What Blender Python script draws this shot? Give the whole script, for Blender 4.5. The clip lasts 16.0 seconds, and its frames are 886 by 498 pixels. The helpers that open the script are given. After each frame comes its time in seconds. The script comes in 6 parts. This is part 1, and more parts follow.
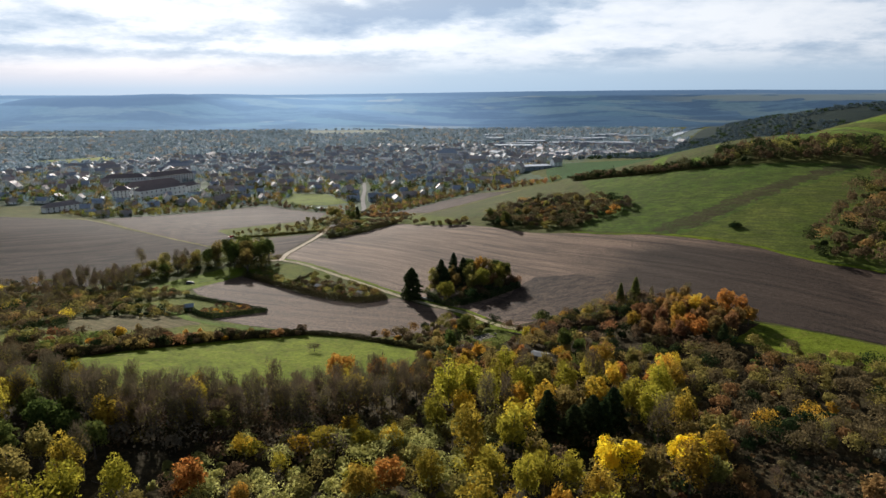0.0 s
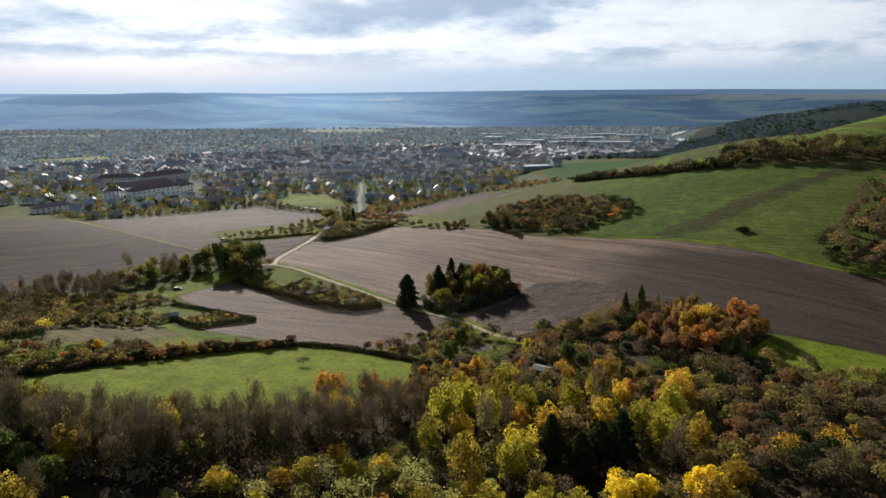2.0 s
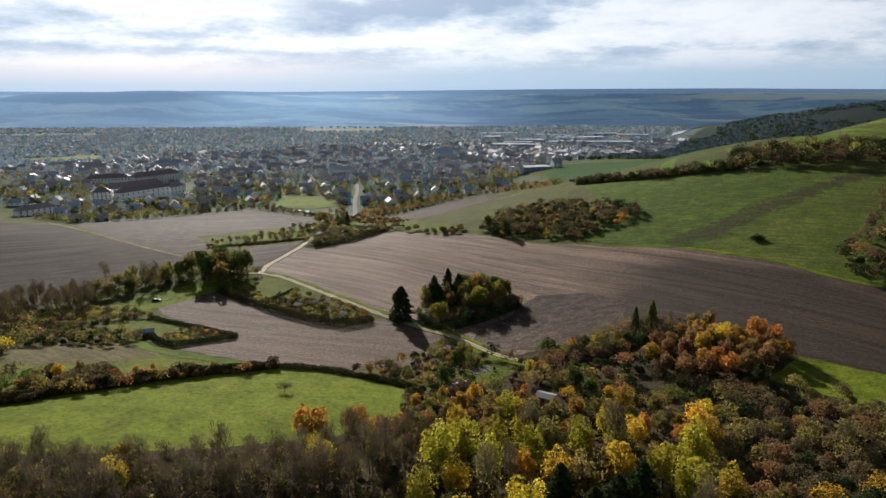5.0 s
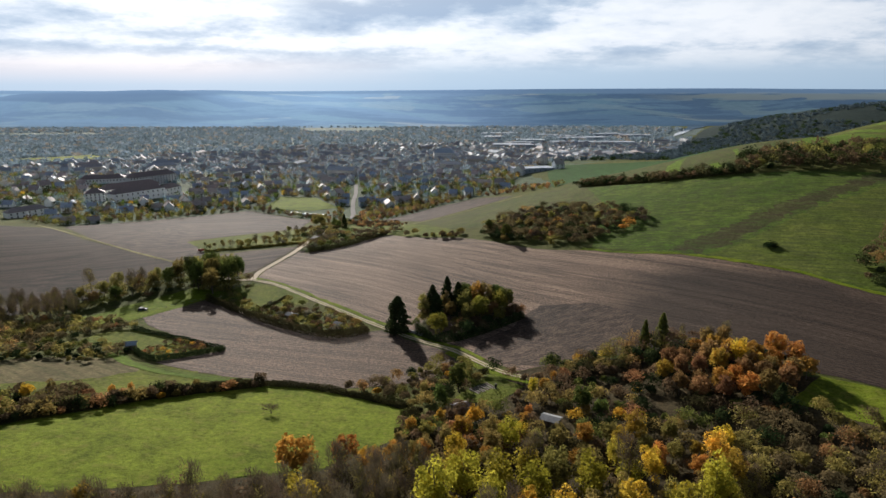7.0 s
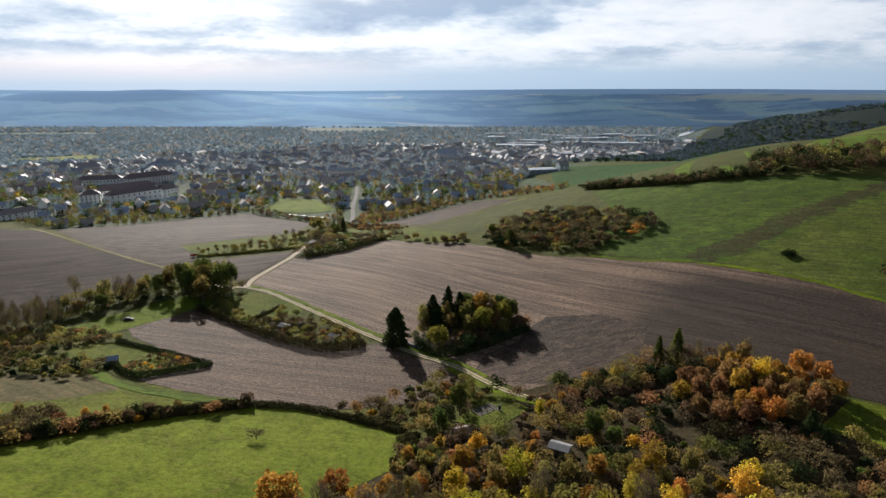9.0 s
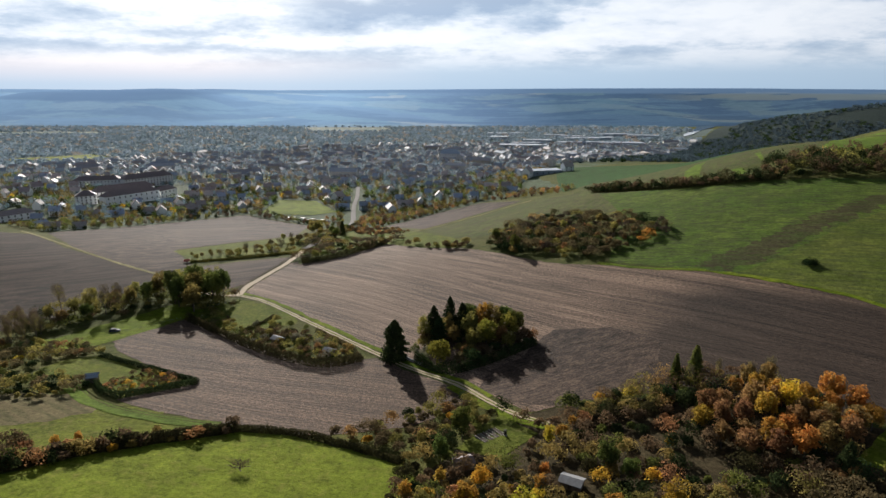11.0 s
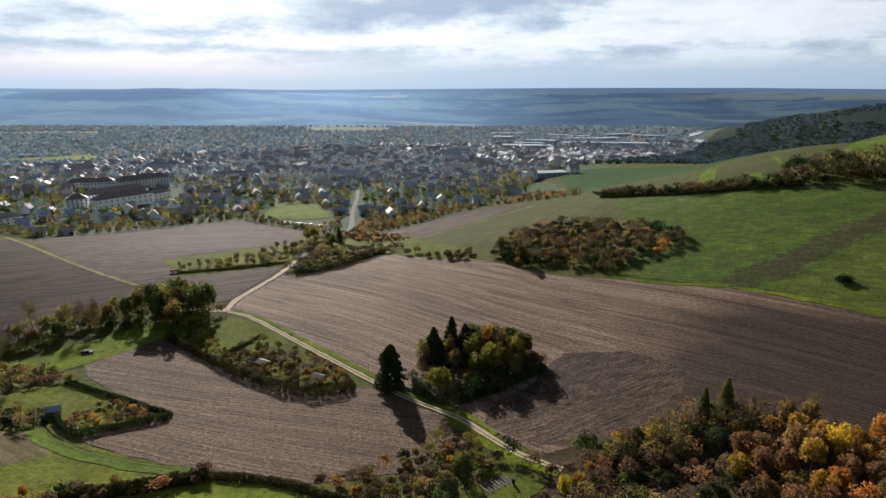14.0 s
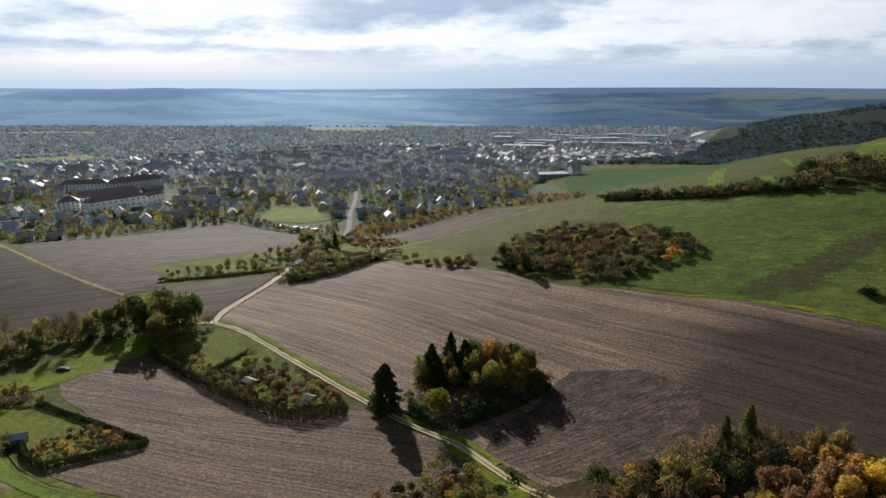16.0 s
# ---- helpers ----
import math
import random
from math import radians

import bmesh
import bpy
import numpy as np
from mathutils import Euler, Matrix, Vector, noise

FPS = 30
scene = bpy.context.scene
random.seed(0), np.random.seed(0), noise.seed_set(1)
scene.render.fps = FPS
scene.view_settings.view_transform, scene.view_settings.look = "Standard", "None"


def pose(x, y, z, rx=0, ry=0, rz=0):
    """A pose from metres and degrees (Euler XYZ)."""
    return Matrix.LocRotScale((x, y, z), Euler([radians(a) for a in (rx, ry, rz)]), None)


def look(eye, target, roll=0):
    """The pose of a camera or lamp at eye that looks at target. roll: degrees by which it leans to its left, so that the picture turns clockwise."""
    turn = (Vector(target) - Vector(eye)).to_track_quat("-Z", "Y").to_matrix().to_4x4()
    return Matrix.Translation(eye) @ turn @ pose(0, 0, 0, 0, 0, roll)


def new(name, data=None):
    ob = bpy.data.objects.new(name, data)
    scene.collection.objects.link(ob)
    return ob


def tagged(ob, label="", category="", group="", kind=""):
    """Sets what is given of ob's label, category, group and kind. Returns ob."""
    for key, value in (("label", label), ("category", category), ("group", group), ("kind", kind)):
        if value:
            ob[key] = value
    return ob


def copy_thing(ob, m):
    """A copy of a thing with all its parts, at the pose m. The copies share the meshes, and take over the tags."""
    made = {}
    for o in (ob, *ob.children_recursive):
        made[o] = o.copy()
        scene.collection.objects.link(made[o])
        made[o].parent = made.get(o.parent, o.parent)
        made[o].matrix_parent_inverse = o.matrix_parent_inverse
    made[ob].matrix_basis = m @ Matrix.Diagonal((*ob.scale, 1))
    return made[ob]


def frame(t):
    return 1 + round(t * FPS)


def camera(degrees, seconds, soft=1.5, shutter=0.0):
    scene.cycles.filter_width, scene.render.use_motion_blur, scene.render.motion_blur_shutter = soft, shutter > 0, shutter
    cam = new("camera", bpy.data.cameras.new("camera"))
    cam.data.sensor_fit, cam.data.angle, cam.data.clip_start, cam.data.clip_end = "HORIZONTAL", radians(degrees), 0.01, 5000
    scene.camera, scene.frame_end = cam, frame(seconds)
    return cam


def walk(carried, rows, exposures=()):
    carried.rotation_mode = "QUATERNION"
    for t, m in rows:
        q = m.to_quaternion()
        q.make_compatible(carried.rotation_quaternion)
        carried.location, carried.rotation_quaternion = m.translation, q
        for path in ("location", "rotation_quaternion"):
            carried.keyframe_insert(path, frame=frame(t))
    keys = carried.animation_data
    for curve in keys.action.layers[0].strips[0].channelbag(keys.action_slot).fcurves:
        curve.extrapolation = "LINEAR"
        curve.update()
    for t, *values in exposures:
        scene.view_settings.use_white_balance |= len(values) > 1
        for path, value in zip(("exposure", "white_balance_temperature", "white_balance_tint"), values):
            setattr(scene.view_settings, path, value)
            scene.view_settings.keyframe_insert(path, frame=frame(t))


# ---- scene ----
cam = camera(72.0, 16.0)
# t, x, y, z, yaw, pitch, roll
ROWS = [
    (0.0, -0.00, 0.00, 100.00, 0.00, -14.46, 0.39),
    (0.5, 0.30, 3.07, 100.06, -0.02, -14.48, 0.37),
    (1.0, 0.46, 6.00, 100.00, -0.05, -14.49, 0.34),
    (1.5, 0.50, 9.13, 99.95, -0.09, -14.51, 0.33),
    (2.0, 0.68, 12.17, 100.00, -0.13, -14.55, 0.32),
    (2.5, 0.79, 15.35, 100.04, -0.16, -14.57, 0.30),
    (3.0, 0.94, 18.43, 100.08, -0.20, -14.59, 0.28),
    (3.5, 1.17, 21.70, 100.14, -0.21, -14.61, 0.26),
    (4.0, 1.40, 24.95, 100.22, -0.22, -14.63, 0.23),
    (6.5, 2.32, 41.61, 100.41, -0.21, -14.70, 0.14),
    (7.0, 2.56, 45.01, 100.40, -0.16, -14.70, 0.11),
    (7.5, 2.72, 48.55, 100.44, -0.09, -14.69, 0.09),
    (8.0, 2.95, 51.93, 100.36, -0.02, -14.69, 0.07),
    (8.5, 3.11, 55.61, 100.29, 0.04, -14.68, 0.05),
    (9.0, 3.26, 59.20, 100.25, 0.11, -14.69, 0.03),
    (11.5, 3.65, 77.23, 100.55, 0.44, -14.77, -0.01),
    (12.0, 3.74, 80.82, 100.77, 0.50, -14.78, -0.01),
    (12.5, 3.81, 84.36, 100.78, 0.55, -14.79, -0.01),
    (13.0, 3.97, 88.11, 100.83, 0.60, -14.79, -0.01),
    (13.5, 4.09, 91.71, 100.85, 0.62, -14.80, -0.01),
    (14.0, 4.12, 95.41, 100.98, 0.64, -14.81, -0.02),
    (14.5, 4.17, 99.04, 101.06, 0.64, -14.82, -0.02),
    (15.0, 4.30, 102.73, 101.08, 0.65, -14.83, -0.01),
    (15.5, 4.47, 106.24, 101.16, 0.66, -14.83, -0.00),
    (16.0, 4.57, 110.00, 101.27, 0.66, -14.84, -0.00),
]
walk(cam, [(t, pose(x, y, z, 90 + pitch, roll, yaw)) for t, x, y, z, yaw, pitch, roll in ROWS], exposures=[(0.0, 0.72, 5980, 11)])
E_SUN, A_SUN = radians(20.0), radians(19.0)          # height of the sun; degrees to the left of straight ahead
SUN = Vector((-math.sin(A_SUN) * math.cos(E_SUN), math.cos(A_SUN) * math.cos(E_SUN), math.sin(E_SUN)))
lamp = new("sun", bpy.data.lights.new("sun", "SUN"))
lamp.data.energy, lamp.data.angle, lamp.data.color = 5.0, radians(0.6), (1.0, 0.90, 0.76)
lamp.matrix_basis = look(SUN * 900, (0, 0, 0))


# ---- node helpers ----
class Tree:
    """Short hand for node trees."""

    def __init__(self, tree):
        self.t = tree
        tree.nodes.clear()

    def n(self, kind, operation="", strength=None):
        node = self.t.nodes.new(kind)
        if operation:
            node.operation = operation
        if strength is not None:
            node.inputs["Strength"].default_value = strength
        return node

    def l(self, a, b):
        self.t.links.new(a, b)

    def math(self, op, a, b=None, c=None):
        node = self.n("ShaderNodeMath", operation=op)
        for i, v in enumerate((a, b, c)):
            if v is None:
                continue
            if isinstance(v, (int, float)):
                node.inputs[i].default_value = v
            else:
                self.l(v, node.inputs[i])
        return node.outputs[0]

    def mix(self, fac, a, b, blend="MIX"):
        node = self.n("ShaderNodeMix")
        node.data_type, node.blend_type = "RGBA", blend
        for sock, v in ((node.inputs[0], fac), (node.inputs[6], a), (node.inputs[7], b)):
            if isinstance(v, (int, float)):
                sock.default_value = v
            elif isinstance(v, tuple):
                sock.default_value = (*v, 1)[:4]
            else:
                self.l(v, sock)
        return node.outputs[2]

    def ramp(self, fac, *stops):
        node = self.n("ShaderNodeValToRGB")
        el = node.color_ramp.elements
        while len(el) < len(stops):
            el.new(0.5)
        for e, (p, c) in zip(el, stops):
            e.position = p
            e.color = (*c, 1) if isinstance(c, tuple) else (c, c, c, 1)
        self.l(fac, node.inputs[0])
        return node.outputs[0]

    def coords(self, scale=(1, 1, 1), turn=0.0, kind="Object"):
        tc = self.n("ShaderNodeTexCoord")
        mp = self.n("ShaderNodeMapping")
        mp.inputs["Scale"].default_value = scale
        if turn:
            rot = self.n("ShaderNodeMapping")
            rot.inputs["Rotation"].default_value = (0, 0, radians(turn))
            self.l(tc.outputs[kind], rot.inputs[0])
            self.l(rot.outputs[0], mp.inputs[0])
        else:
            self.l(tc.outputs[kind], mp.inputs[0])
        return mp.outputs[0]

    def noise(self, vec, scale, detail=3.0, rough=0.55):
        node = self.n("ShaderNodeTexNoise")
        node.inputs["Scale"].default_value, node.inputs["Detail"].default_value, node.inputs["Roughness"].default_value = scale, detail, rough
        self.l(vec, node.inputs["Vector"])
        return node.outputs["Fac"]


# ---- sky: Nishita behind broken back-lit cloud ----
world = bpy.data.worlds.new("sky")
scene.world = world
world.use_nodes = True
w = Tree(world.node_tree)
sky = w.n("ShaderNodeTexSky")
sky.sky_type, sky.sun_disc, sky.sun_elevation, sky.sun_rotation, sky.dust_density = "NISHITA", False, E_SUN, -A_SUN, 2.0
gen = w.n("ShaderNodeTexCoord").outputs["Generated"]
sep = w.n("ShaderNodeSeparateXYZ")
w.l(gen, sep.inputs[0])
zc = w.math("MAXIMUM", sep.outputs[2], 0.0)
den = w.math("ADD", zc, 0.20)
cmb = w.n("ShaderNodeCombineXYZ")
w.l(w.math("DIVIDE", sep.outputs[0], den), cmb.inputs[0])
w.l(w.math("DIVIDE", sep.outputs[1], den), cmb.inputs[1])
big = w.noise(cmb.outputs[0], 0.75, 7, 0.58)
off = w.n("ShaderNodeMapping")
off.inputs["Location"].default_value = (3.7, 9.1, 2.0)
w.l(cmb.outputs[0], off.inputs[0])
mid = w.noise(off.outputs[0], 2.3, 8, 0.60)
dot = w.n("ShaderNodeVectorMath", operation="DOT_PRODUCT")
w.l(gen, dot.inputs[0])
dot.inputs[1].default_value = SUN
glow = w.math("POWER", w.math("MAXIMUM", w.math("MULTIPLY_ADD", dot.outputs["Value"], 0.5, 0.5), 0.0), 3.0)
puff = w.noise(off.outputs[0], 7.0, 6, 0.62)
shape = w.math("ADD", w.math("MULTIPLY", big, 0.42), w.math("MULTIPLY_ADD", mid, 0.40, w.math("MULTIPLY", puff, 0.18)))
# banks of cloud: bearing, height, half width, half depth, thickness (below zero: grey bases, above zero: lit tops)
BANKS = [(-0.10, 0.112, 0.12, 0.022, -0.125), (0.07, 0.128, 0.13, 0.012, -0.11), (-0.20, 0.088, 0.07, 0.010, -0.07), (-0.50, 0.100, 0.060, 0.012, -0.13), (-0.40, 0.080, 0.09, 0.010, -0.11), (-0.47, 0.058, 0.18, 0.009, -0.12),
         (0.135, 0.092, 0.055, 0.010, -0.09), (0.50, 0.058, 0.22, 0.012, -0.03), (0.30, 0.074, 0.20, 0.012, 0.05), (0.05, 0.050, 0.25, 0.006, -0.04), (0.42, 0.105, 0.20, 0.022, 0.055), (-0.26, 0.110, 0.06, 0.018, 0.06), (-0.22, 0.068, 0.16, 0.008, 0.06), (-0.13, 0.130, 0.02, 0.010, 0.09), (0.02, 0.078, 0.10, 0.010, 0.06)]
bearing = w.math("MULTIPLY_ADD", mid, 0.16, w.math("SUBTRACT", w.math("ARCTAN2", sep.outputs[0], sep.outputs[1]), 0.08))
lift_ = w.math("MULTIPLY_ADD", big, 0.030, w.math("SUBTRACT", zc, 0.015))
for a_, e_, sa_, se_, deep in BANKS:
    p_ = w.math("MULTIPLY_ADD", bearing, 1 / sa_, -a_ / sa_)
    q_ = w.math("MULTIPLY_ADD", lift_, 1 / se_, -e_ / se_)
    r_ = w.math("MULTIPLY_ADD", p_, p_, w.math("MULTIPLY", q_, q_))
    shape = w.math("MULTIPLY_ADD", w.math("EXPONENT", w.math("MULTIPLY", r_, -1.0)), deep, shape)
cloud = w.ramp(shape, (0.37, (0.42, 0.54, 0.69)), (0.45, (0.64, 0.74, 0.84)), (0.52, (0.98, 1.01, 1.03)), (0.60, (1.12, 1.12, 1.10)))
low = w.ramp(zc, (0.0, (0.54, 0.69, 0.82)), (0.030, (0.60, 0.73, 0.84)), (0.05, (0.80, 0.86, 0.90)))
warm = w.ramp(zc, (0.006, (0.60, 0.73, 0.85)), (0.024, (0.84, 0.84, 0.88)), (0.036, (1.02, 0.93, 0.90)), (0.055, (0.92, 0.93, 0.95)))
low = w.mix(w.ramp(w.math("MULTIPLY_ADD", bearing, -1.2, 0.3), (0.30, 0.0), (0.75, 1.0)), low, warm)
veil = w.ramp(zc, (0.022, 0.0), (0.060, 1.0))
cover = w.mix(veil, low, cloud)
over = w.ramp(zc, (0.12, 1.0), (0.46, 0.20))          # cloud bases overhead are darker than those along the horizon
lit = w.math("MULTIPLY", over, w.math("MULTIPLY_ADD", glow, 0.50, 0.64))
shaded = w.mix(1.0, cover, w.n("ShaderNodeCombineColor").outputs[0], "MULTIPLY")
grey = shaded.node.inputs[7].links[0].from_node
for k in range(3):
    w.l(lit, grey.inputs[k])
skybg = w.n("ShaderNodeBackground", strength=0.045)
w.l(sky.outputs[0], skybg.inputs[0])
cloudbg = w.n("ShaderNodeBackground", strength=0.535)
w.l(shaded, cloudbg.inputs[0])
mixbg = w.n("ShaderNodeMixShader")
w.l(w.ramp(zc, (0.10, 0.97), (0.45, 0.45)), mixbg.inputs[0])
w.l(skybg.outputs[0], mixbg.inputs[1])
w.l(cloudbg.outputs[0], mixbg.inputs[2])
w.l(mixbg.outputs[0], w.n("ShaderNodeOutputWorld").inputs[0])


# ---- materials ----
def material(name):
    m = bpy.data.materials.new(name)
    m.use_nodes = True
    return m, Tree(m.node_tree)


def finish(t, colour, rough=0.85, bump=None, dist=0.1, strength=0.6, metallic=0.0, spec=0.3):
    p = t.n("ShaderNodeBsdfPrincipled")
    p.inputs["Roughness"].default_value, p.inputs["Metallic"].default_value = rough, metallic
    p.inputs["Specular IOR Level"].default_value = spec
    if isinstance(colour, tuple):
        p.inputs["Base Color"].default_value = (*colour, 1)
    else:
        t.l(colour, p.inputs["Base Color"])
    if bump is not None:
        b = t.n("ShaderNodeBump")
        b.inputs["Distance"].default_value, b.inputs["Strength"].default_value = dist, strength
        t.l(bump, b.inputs["Height"])
        t.l(b.outputs[0], p.inputs["Normal"])
    t.l(p.outputs[0], t.n("ShaderNodeOutputMaterial").inputs[0])


def soil(name, turn, a=(0.010, 0.007, 0.005), b=(0.230, 0.155, 0.108), dark_spot=None, fan=None, streak=0.26, sheen=0.10):
    """Ploughed earth: clods, furrows and broad drying bands that run along one heading."""
    m, t = material(name)
    warp = t.coords((1, 1, 1), turn)
    if fan:                                                   # furrows that swing round with the field's edge
        ax = t.n("ShaderNodeSeparateXYZ")
        t.l(warp, ax.inputs[0])
        swing = t.math("MULTIPLY", ax.outputs[0], t.math("MULTIPLY_ADD", ax.outputs[0], fan[1], fan[0]))
        join = t.n("ShaderNodeCombineXYZ")
        t.l(ax.outputs[0], join.inputs[0])
        t.l(t.math("MULTIPLY", t.math("ADD", ax.outputs[1], swing), 0.85), join.inputs[1])
        warp = join.outputs[0]
    bend = t.n("ShaderNodeVectorMath", operation="ADD")
    drift = t.n("ShaderNodeTexNoise")
    drift.inputs["Scale"].default_value, drift.inputs["Detail"].default_value = 0.008, 1
    t.l(warp, drift.inputs["Vector"])
    sc = t.n("ShaderNodeVectorMath", operation="SCALE")
    sc.inputs["Scale"].default_value = 20
    t.l(drift.outputs["Color"], sc.inputs[0])
    t.l(warp, bend.inputs[0])
    t.l(sc.outputs[0], bend.inputs[1])

    def along(x, y, detail):
        mp = t.n("ShaderNodeMapping")
        mp.inputs["Scale"].default_value = (x, y, 1)
        t.l(bend.outputs[0], mp.inputs[0])
        return t.noise(mp.outputs[0], 1, detail, 0.6)
    fine, wide, clods = along(0.020, 1.0, 3), along(0.004, 0.26, 3), t.noise(warp, 1.5, 5, 0.85)
    xyz = t.n("ShaderNodeSeparateXYZ")
    t.l(bend.outputs[0], xyz.inputs[0])
    pass_ = t.math("MULTIPLY_ADD", t.math("SINE", t.math("MULTIPLY_ADD", xyz.outputs[1], 3.2, t.math("MULTIPLY", fine, 7.0))), 0.014, 0.0)
    patch = t.noise(warp, 0.014, 4, 0.6)
    f = t.math("ADD", t.math("MULTIPLY", fine, 0.24), t.math("MULTIPLY_ADD", wide, streak, 0.13 - streak / 2))
    f = t.math("ADD", f, t.math("MULTIPLY", clods, 0.64))
    f = t.math("ADD", f, t.math("MULTIPLY", patch, 0.16))
    f = t.math("ADD", f, pass_)
    col = t.ramp(f, (0.54, a), (0.77, b))
    speck = t.ramp(t.noise(warp, 0.9, 5, 0.85), (0.36, 0.42), (0.64, 1.6))
    col = t.mix(1.0, col, speck, "MULTIPLY")
    # darker soil round one centre, fading out raggedly at the rim
    if dark_spot:
        away = t.n("ShaderNodeVectorMath", operation="DISTANCE")
        t.l(t.coords(), away.inputs[0])
        away.inputs[1].default_value = dark_spot[0]
        spot_reach = t.math("ADD", t.math("DIVIDE", away.outputs["Value"], dark_spot[1]), t.math("MULTIPLY", patch, 0.7))
        col = t.mix(t.ramp(spot_reach, (0.75, 0.78), (1.30, 0.0)), col, a)
    finish(t, col, 0.85, t.math("ADD", t.math("MULTIPLY", fine, 1.0), t.math("MULTIPLY", clods, 0.5)), 0.5, 0.8, spec=sheen)
    return m


def turf(name, a, b, c=(0.13, 0.105, 0.05), turn=0.0, rows=0.0):
    """Grass or young crop: tufts, worn and yellowed patches, and drill rows where it is sown."""
    m, t = material(name)
    v = t.coords((1, 1, 1), turn)
    n1, n2, n3 = t.noise(v, 0.03, 4, 0.6), t.noise(v, 0.35, 5, 0.65), t.noise(v, 2.2, 4, 0.7)
    n4 = t.noise(v, 0.11, 5, 0.7)
    col = t.mix(t.ramp(n1, (0.35, 0.0), (0.65, 1.0)), a, b)
    col = t.mix(t.ramp(n4, (0.36, 0.6), (0.55, 0.0)), col, tuple(k * 0.5 for k in a))
    col = t.mix(t.ramp(n2, (0.52, 0.0), (0.75, 0.75)), col, c)
    if rows:
        st = t.n("ShaderNodeMapping")
        st.inputs["Scale"].default_value = (0.01, rows, 1)
        t.l(v, st.inputs[0])
        line = t.noise(st.outputs[0], 1, 2)
        col = t.mix(t.ramp(line, (0.42, 0.0), (0.62, 0.7)), col, c)
    col = t.mix(t.ramp(n3, (0.3, 0.35), (0.7, 0.0)), col, (0.03, 0.04, 0.01))
    tuft = t.ramp(t.noise(v, 0.7, 6, 0.85), (0.36, 0.55), (0.64, 1.42))
    col = t.mix(1.0, col, tuft, "MULTIPLY")
    finish(t, col, 0.9, t.math("ADD", n2, t.math("MULTIPLY", n3, 0.6)), 0.5, 0.8, spec=0.03)
    return m


def leaves(name, a, b, dark, through_light=0.55, gloss=0.0, vary=1.0):
    """Foliage: every leaf spray its own tone, every tree its own cast."""
    m, t = material(name)
    isle = t.n("ShaderNodeNewGeometry").outputs["Random Per Island"]
    who = t.n("ShaderNodeObjectInfo").outputs["Random"]
    col = t.ramp(isle, (0.0, tuple(0.3 * vary * p + (1 - 0.3 * vary) * q for p, q in zip(dark, a))), (0.4, a), (1.0, tuple(0.35 * p + 0.65 * q for p, q in zip(a, b))))
    hue = t.n("ShaderNodeHueSaturation")
    t.l(col, hue.inputs["Color"])
    t.l(t.math("MULTIPLY_ADD", who, 0.05 * vary, 0.5 - 0.025 * vary), hue.inputs["Hue"])
    t.l(t.math("MULTIPLY_ADD", t.math("FRACT", t.math("MULTIPLY", who, 7.31)), 0.5, 0.78), hue.inputs["Value"])
    hue.inputs["Saturation"].default_value = 1.0
    spot = t.ramp(t.noise(t.coords(), 0.23, 2), (0.33, (0.58, 0.62, 0.60)), (0.5, (0.95, 0.95, 0.95)), (0.68, (1.25, 1.22, 1.14)))
    tone = t.mix(vary, hue.outputs[0], spot, "MULTIPLY")
    d, tr = t.n("ShaderNodeBsdfDiffuse"), t.n("ShaderNodeBsdfTranslucent")
    t.l(tone, d.inputs[0])
    t.l(tone, tr.inputs[0])
    mx = t.n("ShaderNodeMixShader")
    mx.inputs[0].default_value = through_light
    t.l(d.outputs[0], mx.inputs[1])
    t.l(tr.outputs[0], mx.inputs[2])
    gl = t.n("ShaderNodeBsdfGlossy")
    gl.inputs["Roughness"].default_value = 0.55
    mg = t.n("ShaderNodeMixShader")
    mg.inputs[0].default_value = gloss
    t.l(mx.outputs[0], mg.inputs[1])
    t.l(gl.outputs[0], mg.inputs[2])
    t.l(mg.outputs[0], t.n("ShaderNodeOutputMaterial").inputs[0])
    return m


def plain(name, colour, rough=0.8, var=0.25, scale=0.8, metallic=0.0, each=0.0, spec=0.3):
    """Paint, render, tile or bark with stains at two scales; each: how far it differs from thing to thing."""
    m, t = material(name)
    v = t.coords()
    n1, n2 = t.noise(v, scale, 4, 0.6), t.noise(v, scale * 7, 4, 0.6)
    f = t.math("ADD", t.math("MULTIPLY", n1, 0.6), t.math("MULTIPLY", n2, 0.4))
    lo = tuple(k * (1 - var) for k in colour)
    hi = tuple(min(1, k * (1 + var)) for k in colour)
    col = t.ramp(f, (0.3, lo), (0.7, hi))
    if each:
        hue = t.n("ShaderNodeHueSaturation")
        t.l(col, hue.inputs["Color"])
        who = t.n("ShaderNodeObjectInfo").outputs["Random"]
        t.l(t.math("MULTIPLY_ADD", who, each, 1 - each * 0.5), hue.inputs["Value"])
        t.l(t.math("MULTIPLY_ADD", t.math("FRACT", t.math("MULTIPLY", who, 5.7)), each * 0.08, 0.5 - each * 0.04), hue.inputs["Hue"])
        col = hue.outputs[0]
    finish(t, col, rough, f, 0.02, 0.4, metallic, spec)
    return m


M = {}
M["soil"] = soil("ploughed_soil", 0, fan=(0.83, 0.0012), b=(0.270, 0.183, 0.126), dark_spot=((120, 246, 14), 140.0))
M["soil_l"] = soil("ploughed_soil_lower", 14, (0.013, 0.009, 0.006), (0.166, 0.111, 0.075), streak=0.18)
M["soil_f"] = soil("harrowed_soil", -24, (0.012, 0.008, 0.006), (0.092, 0.064, 0.048), streak=0.75, sheen=0.05)
M["soil_g"] = soil("damp_ploughed_soil", -24, (0.008, 0.0055, 0.004), (0.052, 0.036, 0.027), streak=0.7, sheen=0.04)
M["soil_d"] = soil("ploughed_soil_diagonal", -23, (0.009, 0.0063, 0.0045), (0.116, 0.078, 0.054), streak=0.3)
